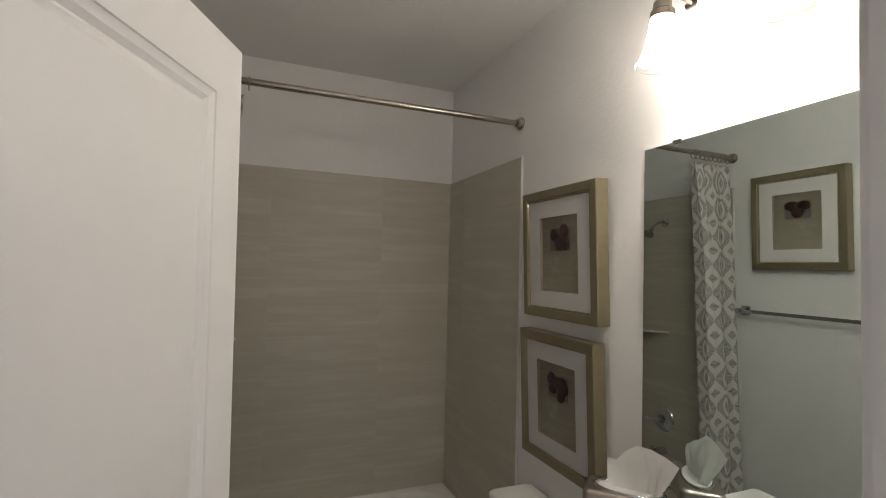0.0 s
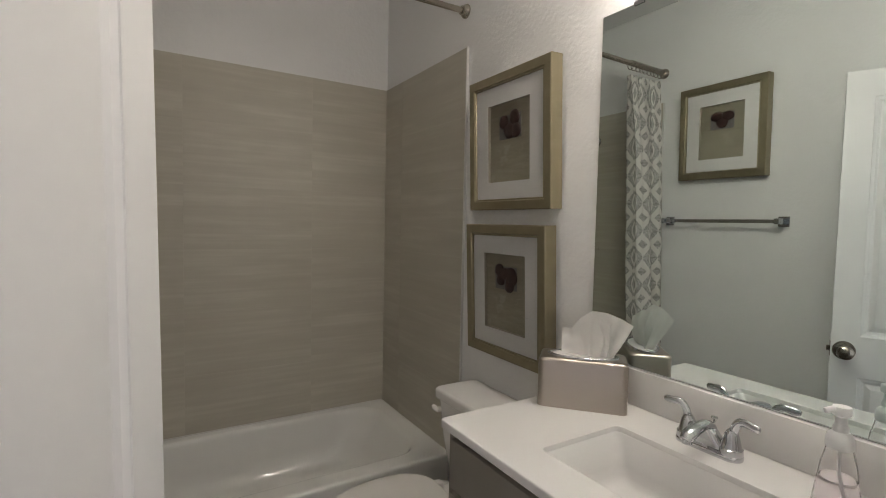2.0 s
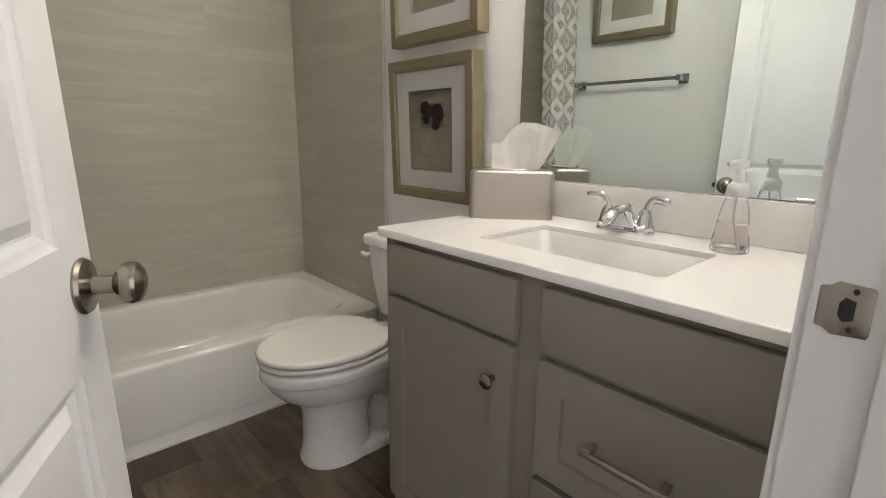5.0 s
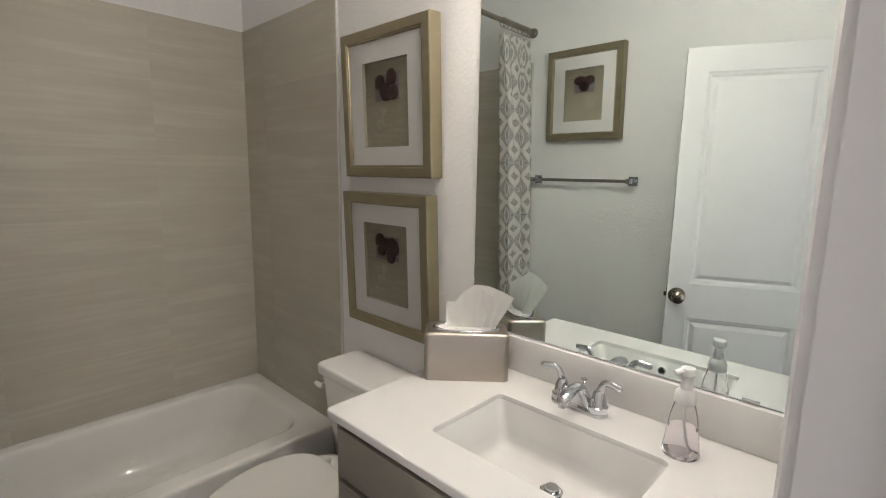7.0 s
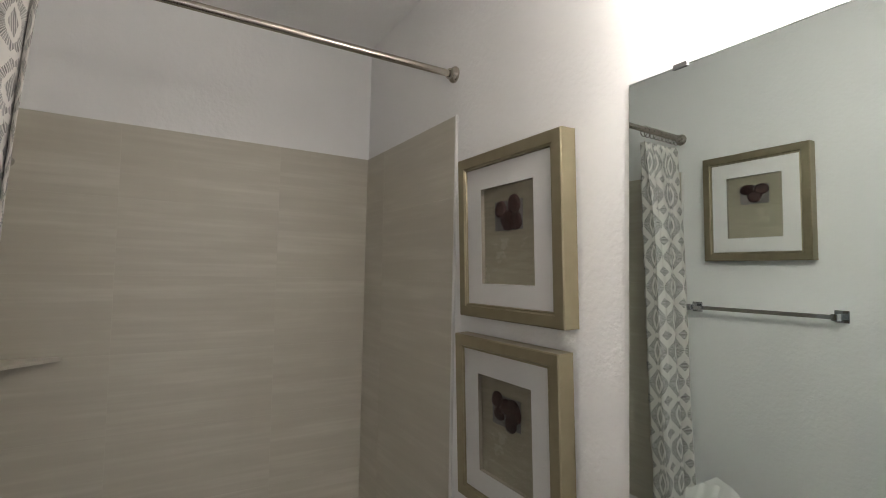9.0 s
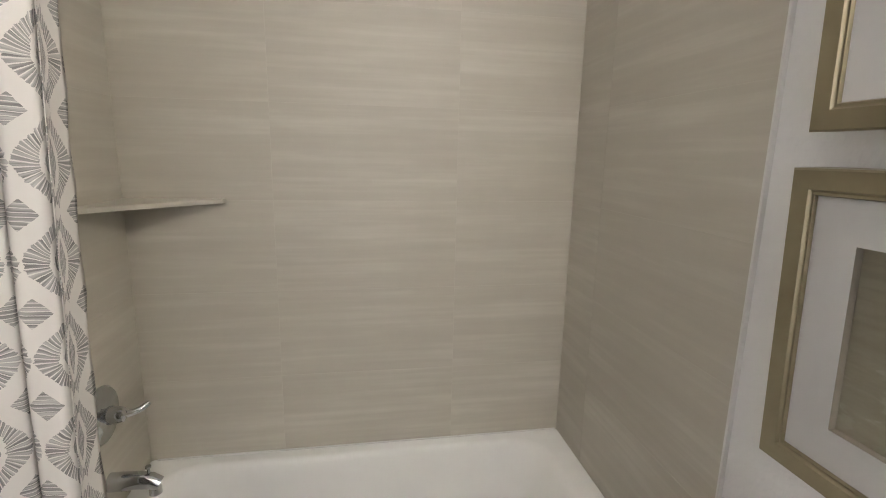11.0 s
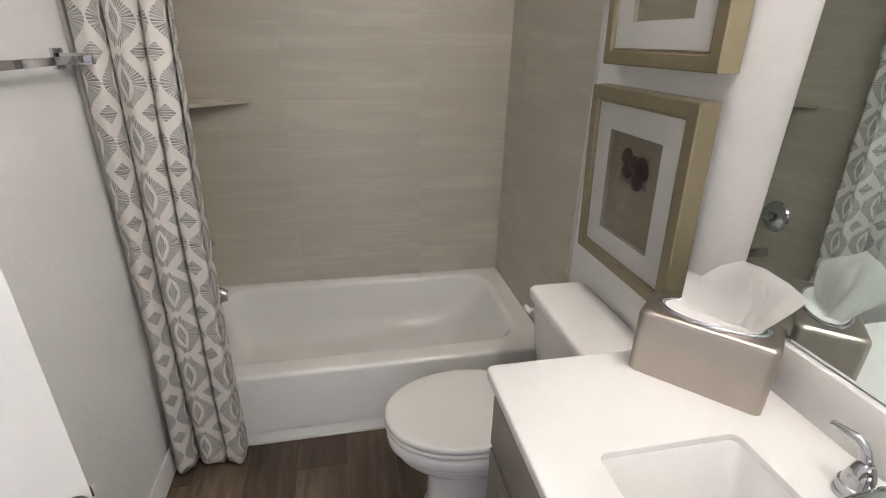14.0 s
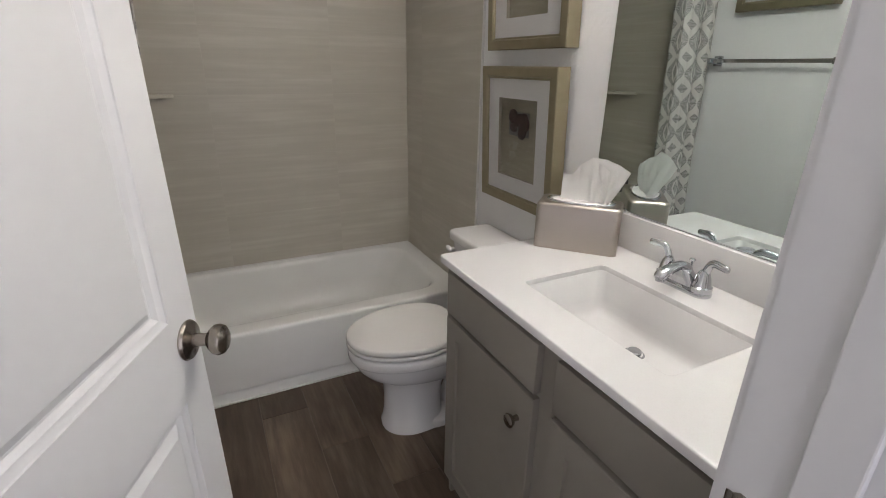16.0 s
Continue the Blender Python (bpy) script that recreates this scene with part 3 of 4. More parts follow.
bm = bmesh.new()
uvl = bm.loops.layers.uv.new("UVMap")
NU, NV = 190, 72
grid, us = [], []
for j in range(NV + 1):
    f = j / NV
    z = 2.255 - f * 2.235
    row, ulen, prev, ur = [], 0.0, None, []
    right = CUR1 - 0.068 * f - 0.03 * math.sin(math.pi * f)
    for i in range(NU + 1):
        s = i / NU
        q = FOLDS * (s + 0.045 * math.sin(2 * math.pi * s + 0.8)) + 0.12 * math.sin(2.2 * f + 2.5 * s)
        ph = 2 * math.pi * q
        amp = (0.043 + 0.006 * f) * (0.85 + 0.25 * math.sin(6.0 * s + 1.4)) * min(1.0, 0.5 + f * 2.5)
        sway = 0.012 * math.sin(3.1 * f + 5 * s)
        xx = CUR0 + (right - CUR0) * s - 0.92 * (right - CUR0) / (2 * math.pi * FOLDS) * math.sin(ph) + sway * 0.5
        yy = RY + 0.078 - 0.088 * f ** 1.3 + amp * fold(q) + 0.003 * math.sin(11 * f + 9 * s) + 0.004 * math.sin(2.3 * ph + 4.0 * f)
        pnt = Vector((xx, yy, z + 0.005 * math.sin(ph) * f))
        if prev is not None:
            ulen += (pnt.xy - prev.xy).length
        prev = pnt
        ur.append(ulen)
        row.append(bm.verts.new(pnt))
    grid.append(row)
    us.append(ur)
full = us[NV // 2][-1]
for j in range(NV):
    for i in range(NU):
        fc = bm.faces.new((grid[j][i], grid[j][i + 1], grid[j + 1][i + 1], grid[j + 1][i]))
        for lp, (a, b) in zip(fc.loops, ((j, i), (j, i + 1), (j + 1, i + 1), (j + 1, i))):
            lp[uvl].uv = (us[a][b] * full / us[a][-1], 2.235 * (1 - a / NV))
cloth = part("cloth", bm, CURTAIN, cur, smooth=180, placed=True)
cloth.modifiers.new("thickness", "SOLIDIFY").thickness = 0.0012
for k in range(9):
    xx = CUR0 + 0.012 + k * (CUR1 - CUR0) * 0.96 / 8
    pts = [Vector((xx + 0.004 * math.sin(k * 2.0), rod_at(xx).y + 0.021 * math.cos(a), rod_at(xx).z - 0.008 + 0.026 * math.sin(a))) for a in (2 * math.pi * q / 22 for q in range(23))]
    part("curtain_ring", tube(pts, 0.0022, 8), RODM, cur, "small metal curtain ring", placed=True)

# ---- towel bar ----
tb = thing("towel_bar", XL, 1.752, 1.424, "chrome square towel bar on the wall", "towel bar")
part("bar", box(0.066, 0.074, -0.3, 0.3, -0.009, 0.009, 0.001, 1), CHROME, tb)
for yy in (-0.3, 0.3):
    bm = box(0.0, 0.009, yy - 0.025, yy + 0.025, -0.025, 0.025, 0.002, 1)
    box(0.009, 0.084, yy - 0.011, yy + 0.011, -0.014, 0.014, 0.002, 1, bm=bm)
    part("bracket", bm, CHROME, tb, "square chrome bracket")


# ---- framed pictures ----
def picture(x, y, z, w, h, rz, lean, petals, label):
    """Shadow-box frame; local x across, y into the wall, z up from the lower edge; front at y = -depth."""
    dep, fw = 0.05, 0.036
    ob = thing("framed_picture", x, y, z, label, "picture", "framed pictures", rz=rz, rx=0)
    ob.matrix_basis = pose(x, y, z, 0, 0, rz) @ pose(0, 0, 0, lean, 0, 0)
    loops = []
    for inset, yy in ((0.0, 0.0), (0.0, -dep + 0.003), (0.003, -dep), (fw - 0.004, -dep), (fw - 0.002, -dep + 0.003), (fw, -dep + 0.004), (fw, -0.012)):
        loops.append([Vector((sx * (w / 2 - inset), yy, h / 2 + sz * (h / 2 - inset))) for sx, sz in ((-1, -1), (1, -1), (1, 1), (-1, 1))])
    part("frame", loft(loops, True, False), GOLD, ob, "champagne gilt wooden frame", smooth=30)
    loops = [[Vector((sx * (w / 2 - fw + 0.001), -dep + 0.0045, h / 2 + sz * (h / 2 - fw + 0.001))) for sx, sz in ((-1, -1), (1, -1), (1, 1), (-1, 1))],
             [Vector((sx * (w / 2 - fw - 0.004), -dep + 0.003, h / 2 + sz * (h / 2 - fw - 0.004))) for sx, sz in ((-1, -1), (1, -1), (1, 1), (-1, 1))],
             [Vector((sx * (w / 2 - fw - 0.006), -dep + 0.009, h / 2 + sz * (h / 2 - fw - 0.006))) for sx, sz in ((-1, -1), (1, -1), (1, 1), (-1, 1))]]
    part("inner_lip", loft(loops), GOLD, ob, smooth=20)
    a, b, cz = 0.118, 0.144, h / 2 - 0.002
    rim = [(-1, -1), (1, -1), (1, 1), (-1, 1)]
    loops = [[Vector((sx * (w / 2 - fw), -dep + 0.010, h / 2 + sz * (h / 2 - fw))) for sx, sz in rim], [Vector((sx * a, -dep + 0.010, cz + sz * b)) for sx, sz in rim]]
    part("mat_board", loft(loops), MATBOARD, ob, "white mat board", smooth=None)
    loops = [[Vector((sx * a, -dep + 0.010, cz + sz * b)) for sx, sz in rim], [Vector((sx * (a - 0.001), -dep + 0.022, cz + sz * (b - 0.001))) for sx, sz in rim]]
    part("window_edge", loft(loops), BEVEL, ob, smooth=None)
    art = part("art_sheet", box(-a, a, 0, 0.003, -b, b), LINEN, ob, "beige linen-textured art sheet", smooth=None)
    art.matrix_basis = pose(0, -dep + 0.023, cz)
    part("grey_square", box(-0.062 + petals[0][4], 0.062 + petals[0][4], -dep + 0.0205, -dep + 0.0222, cz + 0.012, cz + 0.098, 0.0006, 1), PATCH, ob, smooth=None)
    for px, pz, rx_, rz_, _ in petals:
        rx_, rz_ = rx_ * 1.22, rz_ * 1.2
        n = 22
        loops = []
        for k, (f, yy) in enumerate(((1.0, 0.0), (0.96, -0.003), (0.7, -0.0055), (0.3, -0.0065))):
            loops.append([Vector((px + f * rx_ * math.cos(q) * (1 + 0.08 * math.sin(3 * q + px * 90)), -dep + 0.0205 + yy, cz + pz + f * rz_ * math.sin(q) * (1 + 0.06 * math.cos(2 * q)))) for q in (2 * math.pi * i / n for i in range(n))])
        part("pressed_petal", loft(loops, True, True), PETAL, ob, "dark pressed petal", smooth=60)
    gl = part("glazing", box(-w / 2 + fw, w / 2 - fw, -dep + 0.0056, -dep + 0.0076, fw, h - fw), PANE, ob, "thin picture glass", smooth=None)
    gl.visible_shadow = False
    return ob


four = [(-0.034, 0.075, 0.021, 0.022, 0.0), (0.026, 0.085, 0.022, 0.025, 0.0), (-0.002, 0.04, 0.026, 0.026, 0.0), (0.032, 0.038, 0.022, 0.024, 0.0)]
five = [(-0.036, 0.082, 0.022, 0.022, 0.0), (0.0, 0.07, 0.026, 0.02, 0.0), (0.03, 0.062, 0.028, 0.03, 0.0), (-0.03, 0.045, 0.019, 0.018, 0.0), (0.02, 0.027, 0.02, 0.022, 0.0)]
three = [(-0.03, 0.078, 0.026, 0.022, 0.0), (0.028, 0.08, 0.028, 0.021, 0.0), (0.0, 0.045, 0.026, 0.024, 0.0)]
picture(1.236, 1.704, 1.437, 0.462, 0.501, -90, 2.2, four, "gilt shadow-box picture of four dark petals, hung above another")
picture(1.234, 1.700, 0.880, 0.456, 0.502, -90, 2.4, five, "gilt shadow-box picture of a dark petal cluster, hung low")
picture(XL + 0.002, 1.757, 1.655, 0.457, 0.505, 90, 1.6, three, "gilt shadow-box picture of three dark petals above the towel bar")

# ---- toilet ----
TY = 1.722
toi = thing("toilet", 0.9, TY, 0.0, "white two-piece toilet with the lid closed", "toilet")


def egg(cx, front, back, half, z, n=44, sq=2.3):
    """Elongated bowl outline; front towards -x; sq squares the back and draws it in."""
    pts = []
    for k in range(n):
        a = 2 * math.pi * k / n
        c, s = math.cos(a), math.sin(a)
        e = 2 / (2.0 if c < 0 else sq + 0.6)
        ex, ey = math.copysign(abs(c) ** e, c), math.copysign(abs(s) ** (2 / 2.15 if c < 0 else e), s)
        draw = 1 - 0.34 * max(0.0, ex) ** 2 if sq > 3 else 1
        pts.append(Vector((cx + ex * (back if c > 0 else front), TY + ey * half * draw, z)))
    return pts


bowl = [egg(0.8, 0.12, 0.16, 0.07, 0.2), egg(0.8, 0.152, 0.24, 0.096, 0.222), egg(0.797, 0.176, 0.262, 0.112, 0.242), egg(0.79, 0.214, 0.276, 0.14, 0.272), egg(0.785, 0.238, 0.282, 0.158, 0.306),
        egg(0.782, 0.2495, 0.286, 0.167, 0.336), egg(0.782, 0.2515, 0.287, 0.1685, 0.344), egg(0.782, 0.2585, 0.289, 0.1745, 0.347), egg(0.782, 0.2625, 0.29, 0.1775, 0.352), egg(0.782, 0.2635, 0.29, 0.178, 0.375),
        egg(0.782, 0.2615, 0.289, 0.1765, 0.384), egg(0.782, 0.256, 0.286, 0.172, 0.389), egg(0.782, 0.23, 0.27, 0.15, 0.3915)]
part("bowl", loft(bowl, True, True), PORCELAIN, toi, "glazed white porcelain bowl with a raised rim", smooth=60, placed=True)
column = [egg(0.765, 0.126, 0.13, 0.106, 0.0), egg(0.765, 0.127, 0.13, 0.107, 0.014), egg(0.765, 0.121, 0.124, 0.1, 0.026), egg(0.766, 0.116, 0.118, 0.093, 0.07), egg(0.768, 0.116, 0.114, 0.089, 0.14),
          egg(0.772, 0.122, 0.118, 0.09, 0.19), egg(0.778, 0.14, 0.13, 0.1, 0.226), egg(0.782, 0.165, 0.15, 0.116, 0.255)]
part("pedestal", loft(column, True, True), PORCELAIN, toi, "porcelain pedestal", smooth=60, placed=True)
part("trapway", tube([(0.8, TY, 0.2), (0.86, TY, 0.235), (0.93, TY, 0.25), (0.985, TY, 0.215), (1.005, TY, 0.15), (0.98, TY, 0.085), (0.96, TY, 0.02)], [0.06, 0.064, 0.068, 0.07, 0.068, 0.066, 0.066], 24), PORCELAIN, toi, "curved trapway", smooth=70, placed=True)
part("foot_flange", loft([egg(0.86, 0.12, 0.2, 0.107, 0.0), egg(0.86, 0.12, 0.2, 0.108, 0.014), egg(0.86, 0.12, 0.194, 0.104, 0.03), egg(0.86, 0.11, 0.185, 0.094, 0.04), egg(0.86, 0.09, 0.16, 0.06, 0.047)], True, True), PORCELAIN, toi, smooth=60, placed=True)
part("deck", box(0.96, 1.2, TY - 0.1, TY + 0.1, 0.29, 0.395, 0.02, 3), PORCELAIN, toi, smooth=50, placed=True)


def seat_layer(name, label, rings):
    """A seat or lid as rings of (inset, height); round in front, straight behind."""
    loops = [egg(0.782, 0.267 - d, 0.172 - d * 0.8, 0.181 - d, z, sq=4.6) for d, z in rings]
    part(name, loft(loops, True, True), SEAT, toi, label, smooth=60, placed=True)


seat_layer("seat", "white plastic toilet seat", ((0.024, 0.3935), (0.012, 0.396), (0.003, 0.3975), (0.0005, 0.4), (0.0, 0.406), (0.0008, 0.411), (0.0035, 0.4132), (0.01, 0.414), (0.03, 0.4142)))
seat_layer("lid", "closed white plastic lid", ((0.024, 0.4135), (0.02, 0.4185), (0.0018, 0.419), (0.0002, 0.4215), (0.0, 0.43), (0.001, 0.4345), (0.0035, 0.4376), (0.008, 0.4392), (0.014, 0.4396), (0.05, 0.4404), (0.12, 0.441)))
for yy in (-0.07, 0.07):
    part("hinge", box(0.945, 0.99, TY + yy - 0.018, TY + yy + 0.018, 0.397, 0.424, 0.007, 3), SEAT, toi, smooth=50, placed=True)
    part("bolt_cap", lathe([(0, 0), (0.013, 0), (0.013, 0.012), (0.009, 0.02), (0, 0.022)], 16, False, at=(0.925, TY + math.copysign(0.084, yy), 0.038)), SEAT, toi, placed=True)
tk0, tk1 = TY - 0.212, TY + 0.208
part("tank", loft([rrect(1.085, 1.212, tk0 + 0.045, tk1 - 0.045, 0.395, 0.03), rrect(1.07, 1.22, tk0 + 0.032, tk1 - 0.032, 0.412, 0.035), rrect(1.052, 1.225, tk0 + 0.016, tk1 - 0.016, 0.54, 0.032), rrect(1.04, 1.226, tk0 + 0.005, tk1 - 0.005, 0.695, 0.03)], True, True), PORCELAIN, toi, smooth=60, placed=True)
lid_rings = ((0.004, 0.691), (0.0008, 0.6935), (0.0, 0.697), (0.0, 0.7195), (0.0015, 0.7255), (0.005, 0.7295), (0.009, 0.731), (0.016, 0.7316))
part("tank_lid", loft([rrect(1.028 + d, 1.228 - d * 0.3, tk0 - 0.006 + d, tk1 + 0.006 - d, z, 0.026) for d, z in lid_rings], True, True), PORCELAIN, toi, smooth=60, placed=True)
bm = lathe([(0, 0), (0.011, 0), (0.011, -0.012), (0, -0.014)], 16, False, at=(1.042, tk1 - 0.03, 0.648), axis="x")
tube(arc((1.03, tk1 - 0.04, 0.648), (1.023, tk1 - 0.034, 0.65), (1.021, tk1 - 0.006, 0.655), 6), [0.007, 0.008, 0.0085, 0.009, 0.0092, 0.009, 0.006], 12, bm, flat=1.2)
part("flush_lever", bm, SEAT, toi, "white flush lever", placed=True)
bm = tube(arc((1.232, TY + 0.12, 0.17), (1.13, TY + 0.12, 0.19), (1.15, TY + 0.1, 0.4), 12), 0.006, 10)
part("supply_hose", bm, BRUSHED, toi, "braided supply hose", placed=True)
part("stop_valve", lathe([(0, 0), (0.02, 0), (0.02, -0.004), (0.009, -0.008), (0.009, -0.05), (0, -0.05)], 16, False, at=(XR, TY + 0.12, 0.17), axis="x"), CHROME, toi, placed=True)

# ---- vanity ----
VX, VY0, VY1, CT = 0.724, YF + 0.002, 1.33, 0.882
van = thing("vanity_cabinet", VX, (VY0 + VY1) / 2, 0.0, "taupe painted shaker vanity cabinet under a white top", "cabinet")
part("face_frame", box(VX, VX + 0.018, VY0, VY1, 0.1, CT - 0.024), CABINET, van, smooth=None, placed=True)
part("side_panel", box(VX + 0.018, XR - 0.002, VY1 - 0.016, VY1, 0.0, CT - 0.024), CABINET, van, smooth=None, placed=True)
part("side_panel", box(VX + 0.018, XR - 0.002, VY0, VY0 + 0.016, 0.0, CT - 0.024), CABINET, van, smooth=None, placed=True)
part("bottom_panel", box(VX + 0.018, XR - 0.002, VY0 + 0.016, VY1 - 0.016, 0.1, 0.116), CABINET, van, smooth=None, placed=True)
part("toe_kick", box(VX + 0.06, VX + 0.076, VY0, VY1 - 0.016, 0.0, 0.1), CABINET, van, smooth=None, placed=True)


def slab_front(y0, y1, z0, z1):
    return box(VX - 0.019, VX - 0.0005, y0, y1, z0, z1, 0.0022, 2)


def shaker_front(y0, y1, z0, z1, rail=0.055):
    loops = []
    xf = VX - 0.019
    for inset, xx in ((0, VX - 0.0005), (0, xf + 0.002), (0.002, xf), (rail, xf), (rail + 0.0015, xf + 0.0075)):
        loops.append([Vector((xx, a, b)) for a, b in ((y0 + inset, z0 + inset), (y1 - inset, z0 + inset), (y1 - inset, z1 - inset), (y0 + inset, z1 - inset))])
    return loft(loops, True, True)


part("drawer_front", slab_front(0.886, 1.298, 0.722, 0.846), CABINET, van, "flat taupe drawer front", smooth=30, placed=True)
dd = part("cabinet_door", shaker_front(0.886, 1.298, 0.118, 0.708), CABINET, van, "shaker cabinet door", smooth=30, placed=True)
part("knob", lathe([(0, 0), (0.0075, 0), (0.0065, -0.012), (0.0135, -0.016), (0.0175, -0.023), (0.0172, -0.026), (0.0135, -0.0285), (0, -0.0295)], 20, False, at=(VX - 0.019, 0.935, 0.625), axis="x"), NICKEL, dd, "satin nickel round knob", placed=True)
part("false_front", slab_front(0.452, 0.826, 0.722, 0.846), CABINET, van, "flat taupe false drawer front", smooth=30, placed=True)
for z0, z1 in ((0.466, 0.706), (0.118, 0.452)):
    df = part("drawer_front", shaker_front(0.452, 0.826, z0, z1), CABINET, van, "shaker drawer front", smooth=30, placed=True)
    zc = (z0 + z1) / 2
    bm = box(VX - 0.047, VX - 0.039, 0.563, 0.715, zc - 0.006, zc + 0.006, 0.002, 2)
    for yy in (0.575, 0.703):
        box(VX - 0.04, VX - 0.019 + 0.0075, yy - 0.006, yy + 0.006, zc - 0.006, zc + 0.006, 0.001, 1, bm=bm)
    part("bar_pull", bm, BRUSHED, df, "brushed nickel bar pull", placed=True)

top = thing("countertop", 0.97, 0.887, CT - 0.02, "white cultured marble vanity top with integral basin", "countertop")
cx0, cx1, cy0, cy1 = 0.7, XR - 0.002, YF + 0.002, 1.345
bx0, bx1, by0, by1 = 0.813, 1.072, 0.664, 1.094
N = 6
loops = [rrect(bx0 - 0.012, bx1 + 0.012, by0 - 0.012, by1 + 0.012, CT - 0.021, 0.03, N), rrect(cx0 + 0.003, cx1, cy0, cy1 - 0.003, CT - 0.021, 0.014, N), rrect(cx0, cx1, cy0, cy1, CT - 0.0195, 0.014, N), rrect(cx0, cx1, cy0, cy1, CT - 0.003, 0.014, N),
         rrect(cx0 + 0.001, cx1, cy0, cy1 - 0.001, CT - 0.001, 0.014, N), rrect(cx0 + 0.003, cx1, cy0, cy1 - 0.003, CT, 0.014, N), rrect(cx0 + 0.006, cx1 - 0.001, cy0 + 0.001, cy1 - 0.006, CT, 0.014, N),
         rrect(bx0 - 0.005, bx1 + 0.005, by0 - 0.005, by1 + 0.005, CT, 0.02, N), rrect(bx0 - 0.002, bx1 + 0.002, by0 - 0.002, by1 + 0.002, CT, 0.018, N), rrect(bx0 - 0.0005, bx1 + 0.0005, by0 - 0.0005, by1 + 0.0005, CT - 0.0007, 0.017, N),
         rrect(bx0, bx1, by0, by1, CT - 0.002, 0.016, N), rrect(bx0, bx1, by0, by1, CT - 0.0138, 0.016, N)]
part("slab", loft(loops), QUARTZ, top, smooth=40, placed=True)
loops = []
for f, z, r in ((-0.001, CT - 0.0136, 0.017), (0.0015, CT - 0.0165, 0.019), (0.0135, CT - 0.085, 0.024), (0.0165, CT - 0.106, 0.027), (0.0215, CT - 0.1175, 0.03), (0.03, CT - 0.1235, 0.034), (0.05, CT - 0.127, 0.034), (0.1, CT - 0.13, 0.02)):
    loops.append(rrect(bx0 + f * 1.1, bx1 - f, by0 + f * 1.5, by1 - f * 1.6, z, r, N))
part("basin", loft(loops, False, True), QUARTZ, top, "white rectangular basin", smooth=60, placed=True)
dz = CT - 0.1305
# near-black disc under the drain paints the shade of the gap round it
part("drain_gap", lathe([(0.0, 0), (0.027, 0), (0.027, 0.0012), (0.0, 0.0012)], 26, False, at=(0.985, 0.878, dz)), DARK, top, "dark ring painting the shaded gap round the drain", placed=True)
part("drain", lathe([(0.0, 0), (0.0248, 0), (0.0253, 0.0018), (0.0215, 0.0032), (0.019, 0.0014), (0.0165, 0.0014), (0.0165, 0.009), (0.0145, 0.0116), (0, 0.0125)], 26, False, at=(0.985, 0.878, dz)), CHROME, top, "chrome pop-up basin drain", placed=True)
part("overflow_ring", lathe([(0.0, 0), (0.013, 0), (0.013, 0.003), (0.0095, 0.004), (0.0085, 0.002), (0.0, 0.002)], 24, False, at=(bx0 + 0.0062, 0.878, CT - 0.046), axis="x"), CHROME, top, "small chrome overflow ring", placed=True)
# a dark disc inside the ring paints the shade of the overflow hole
part("overflow_hole", lathe([(0.0, 0.0021), (0.0082, 0.0021), (0.0082, 0.0028), (0.0, 0.0028)], 20, False, at=(bx0 + 0.0062, 0.878, CT - 0.046), axis="x"), DARK, top, placed=True)
part("backsplash", box(XR - 0.021, XR - 0.002, cy0, cy1 - 0.01, CT + 0.0005, 0.984, 0.002, 2), QUARTZ, top, "white backsplash", smooth=40, placed=True)

fa = thing("faucet", 1.148, 0.907, CT + 0.0003, "chrome two-handle centerset basin faucet", "faucet")
fa.scale = (0.94, 0.94, 0.94)
part("base_plate", loft([rrect(-0.026, 0.026, -0.078, 0.078, 0, 0.025), rrect(-0.027, 0.027, -0.079, 0.079, 0.004, 0.026), rrect(-0.026, 0.026, -0.078, 0.078, 0.011, 0.025), rrect(-0.019, 0.019, -0.06, 0.06, 0.017, 0.018)], True, True), CHROME, fa, smooth=60)
part("body", loft([rrect(-0.02, 0.021, -0.05, 0.05, 0.014, 0.018), rrect(-0.02, 0.02, -0.034, 0.034, 0.03, 0.017), rrect(-0.021, 0.017, -0.023, 0.023, 0.046, 0.016), rrect(-0.022, 0.012, -0.016, 0.016, 0.056, 0.014)], True, True), CHROME, fa, smooth=70)
part("spout", tube(arc((0.014, 0, 0.03), (0.006, 0, 0.069), (-0.036, 0, 0.064), 8) + arc((-0.046, 0, 0.0625), (-0.08, 0, 0.058), (-0.1, 0, 0.044), 5),
                   [0.015, 0.0155, 0.0157, 0.0157, 0.0155, 0.0152, 0.015, 0.015, 0.0152, 0.0156, 0.0162, 0.0168, 0.017, 0.016, 0.012], 22, flat=0.78), CHROME, fa, smooth=70)
part("aerator", lathe([(0, 0), (0.0105, 0), (0.0105, 0.012), (0, 0.012)], 18, False, at=(-0.09, 0, 0.034)), CHROME, fa)
part("lift_rod", lathe([(0, 0.02), (0.0028, 0.02), (0.0028, 0.066), (0.006, 0.069), (0.0085, 0.072), (0.0075, 0.075), (0, 0.0765)], 14, False, at=(0.021, 0, 0)), CHROME, fa, "pop-up lift rod")
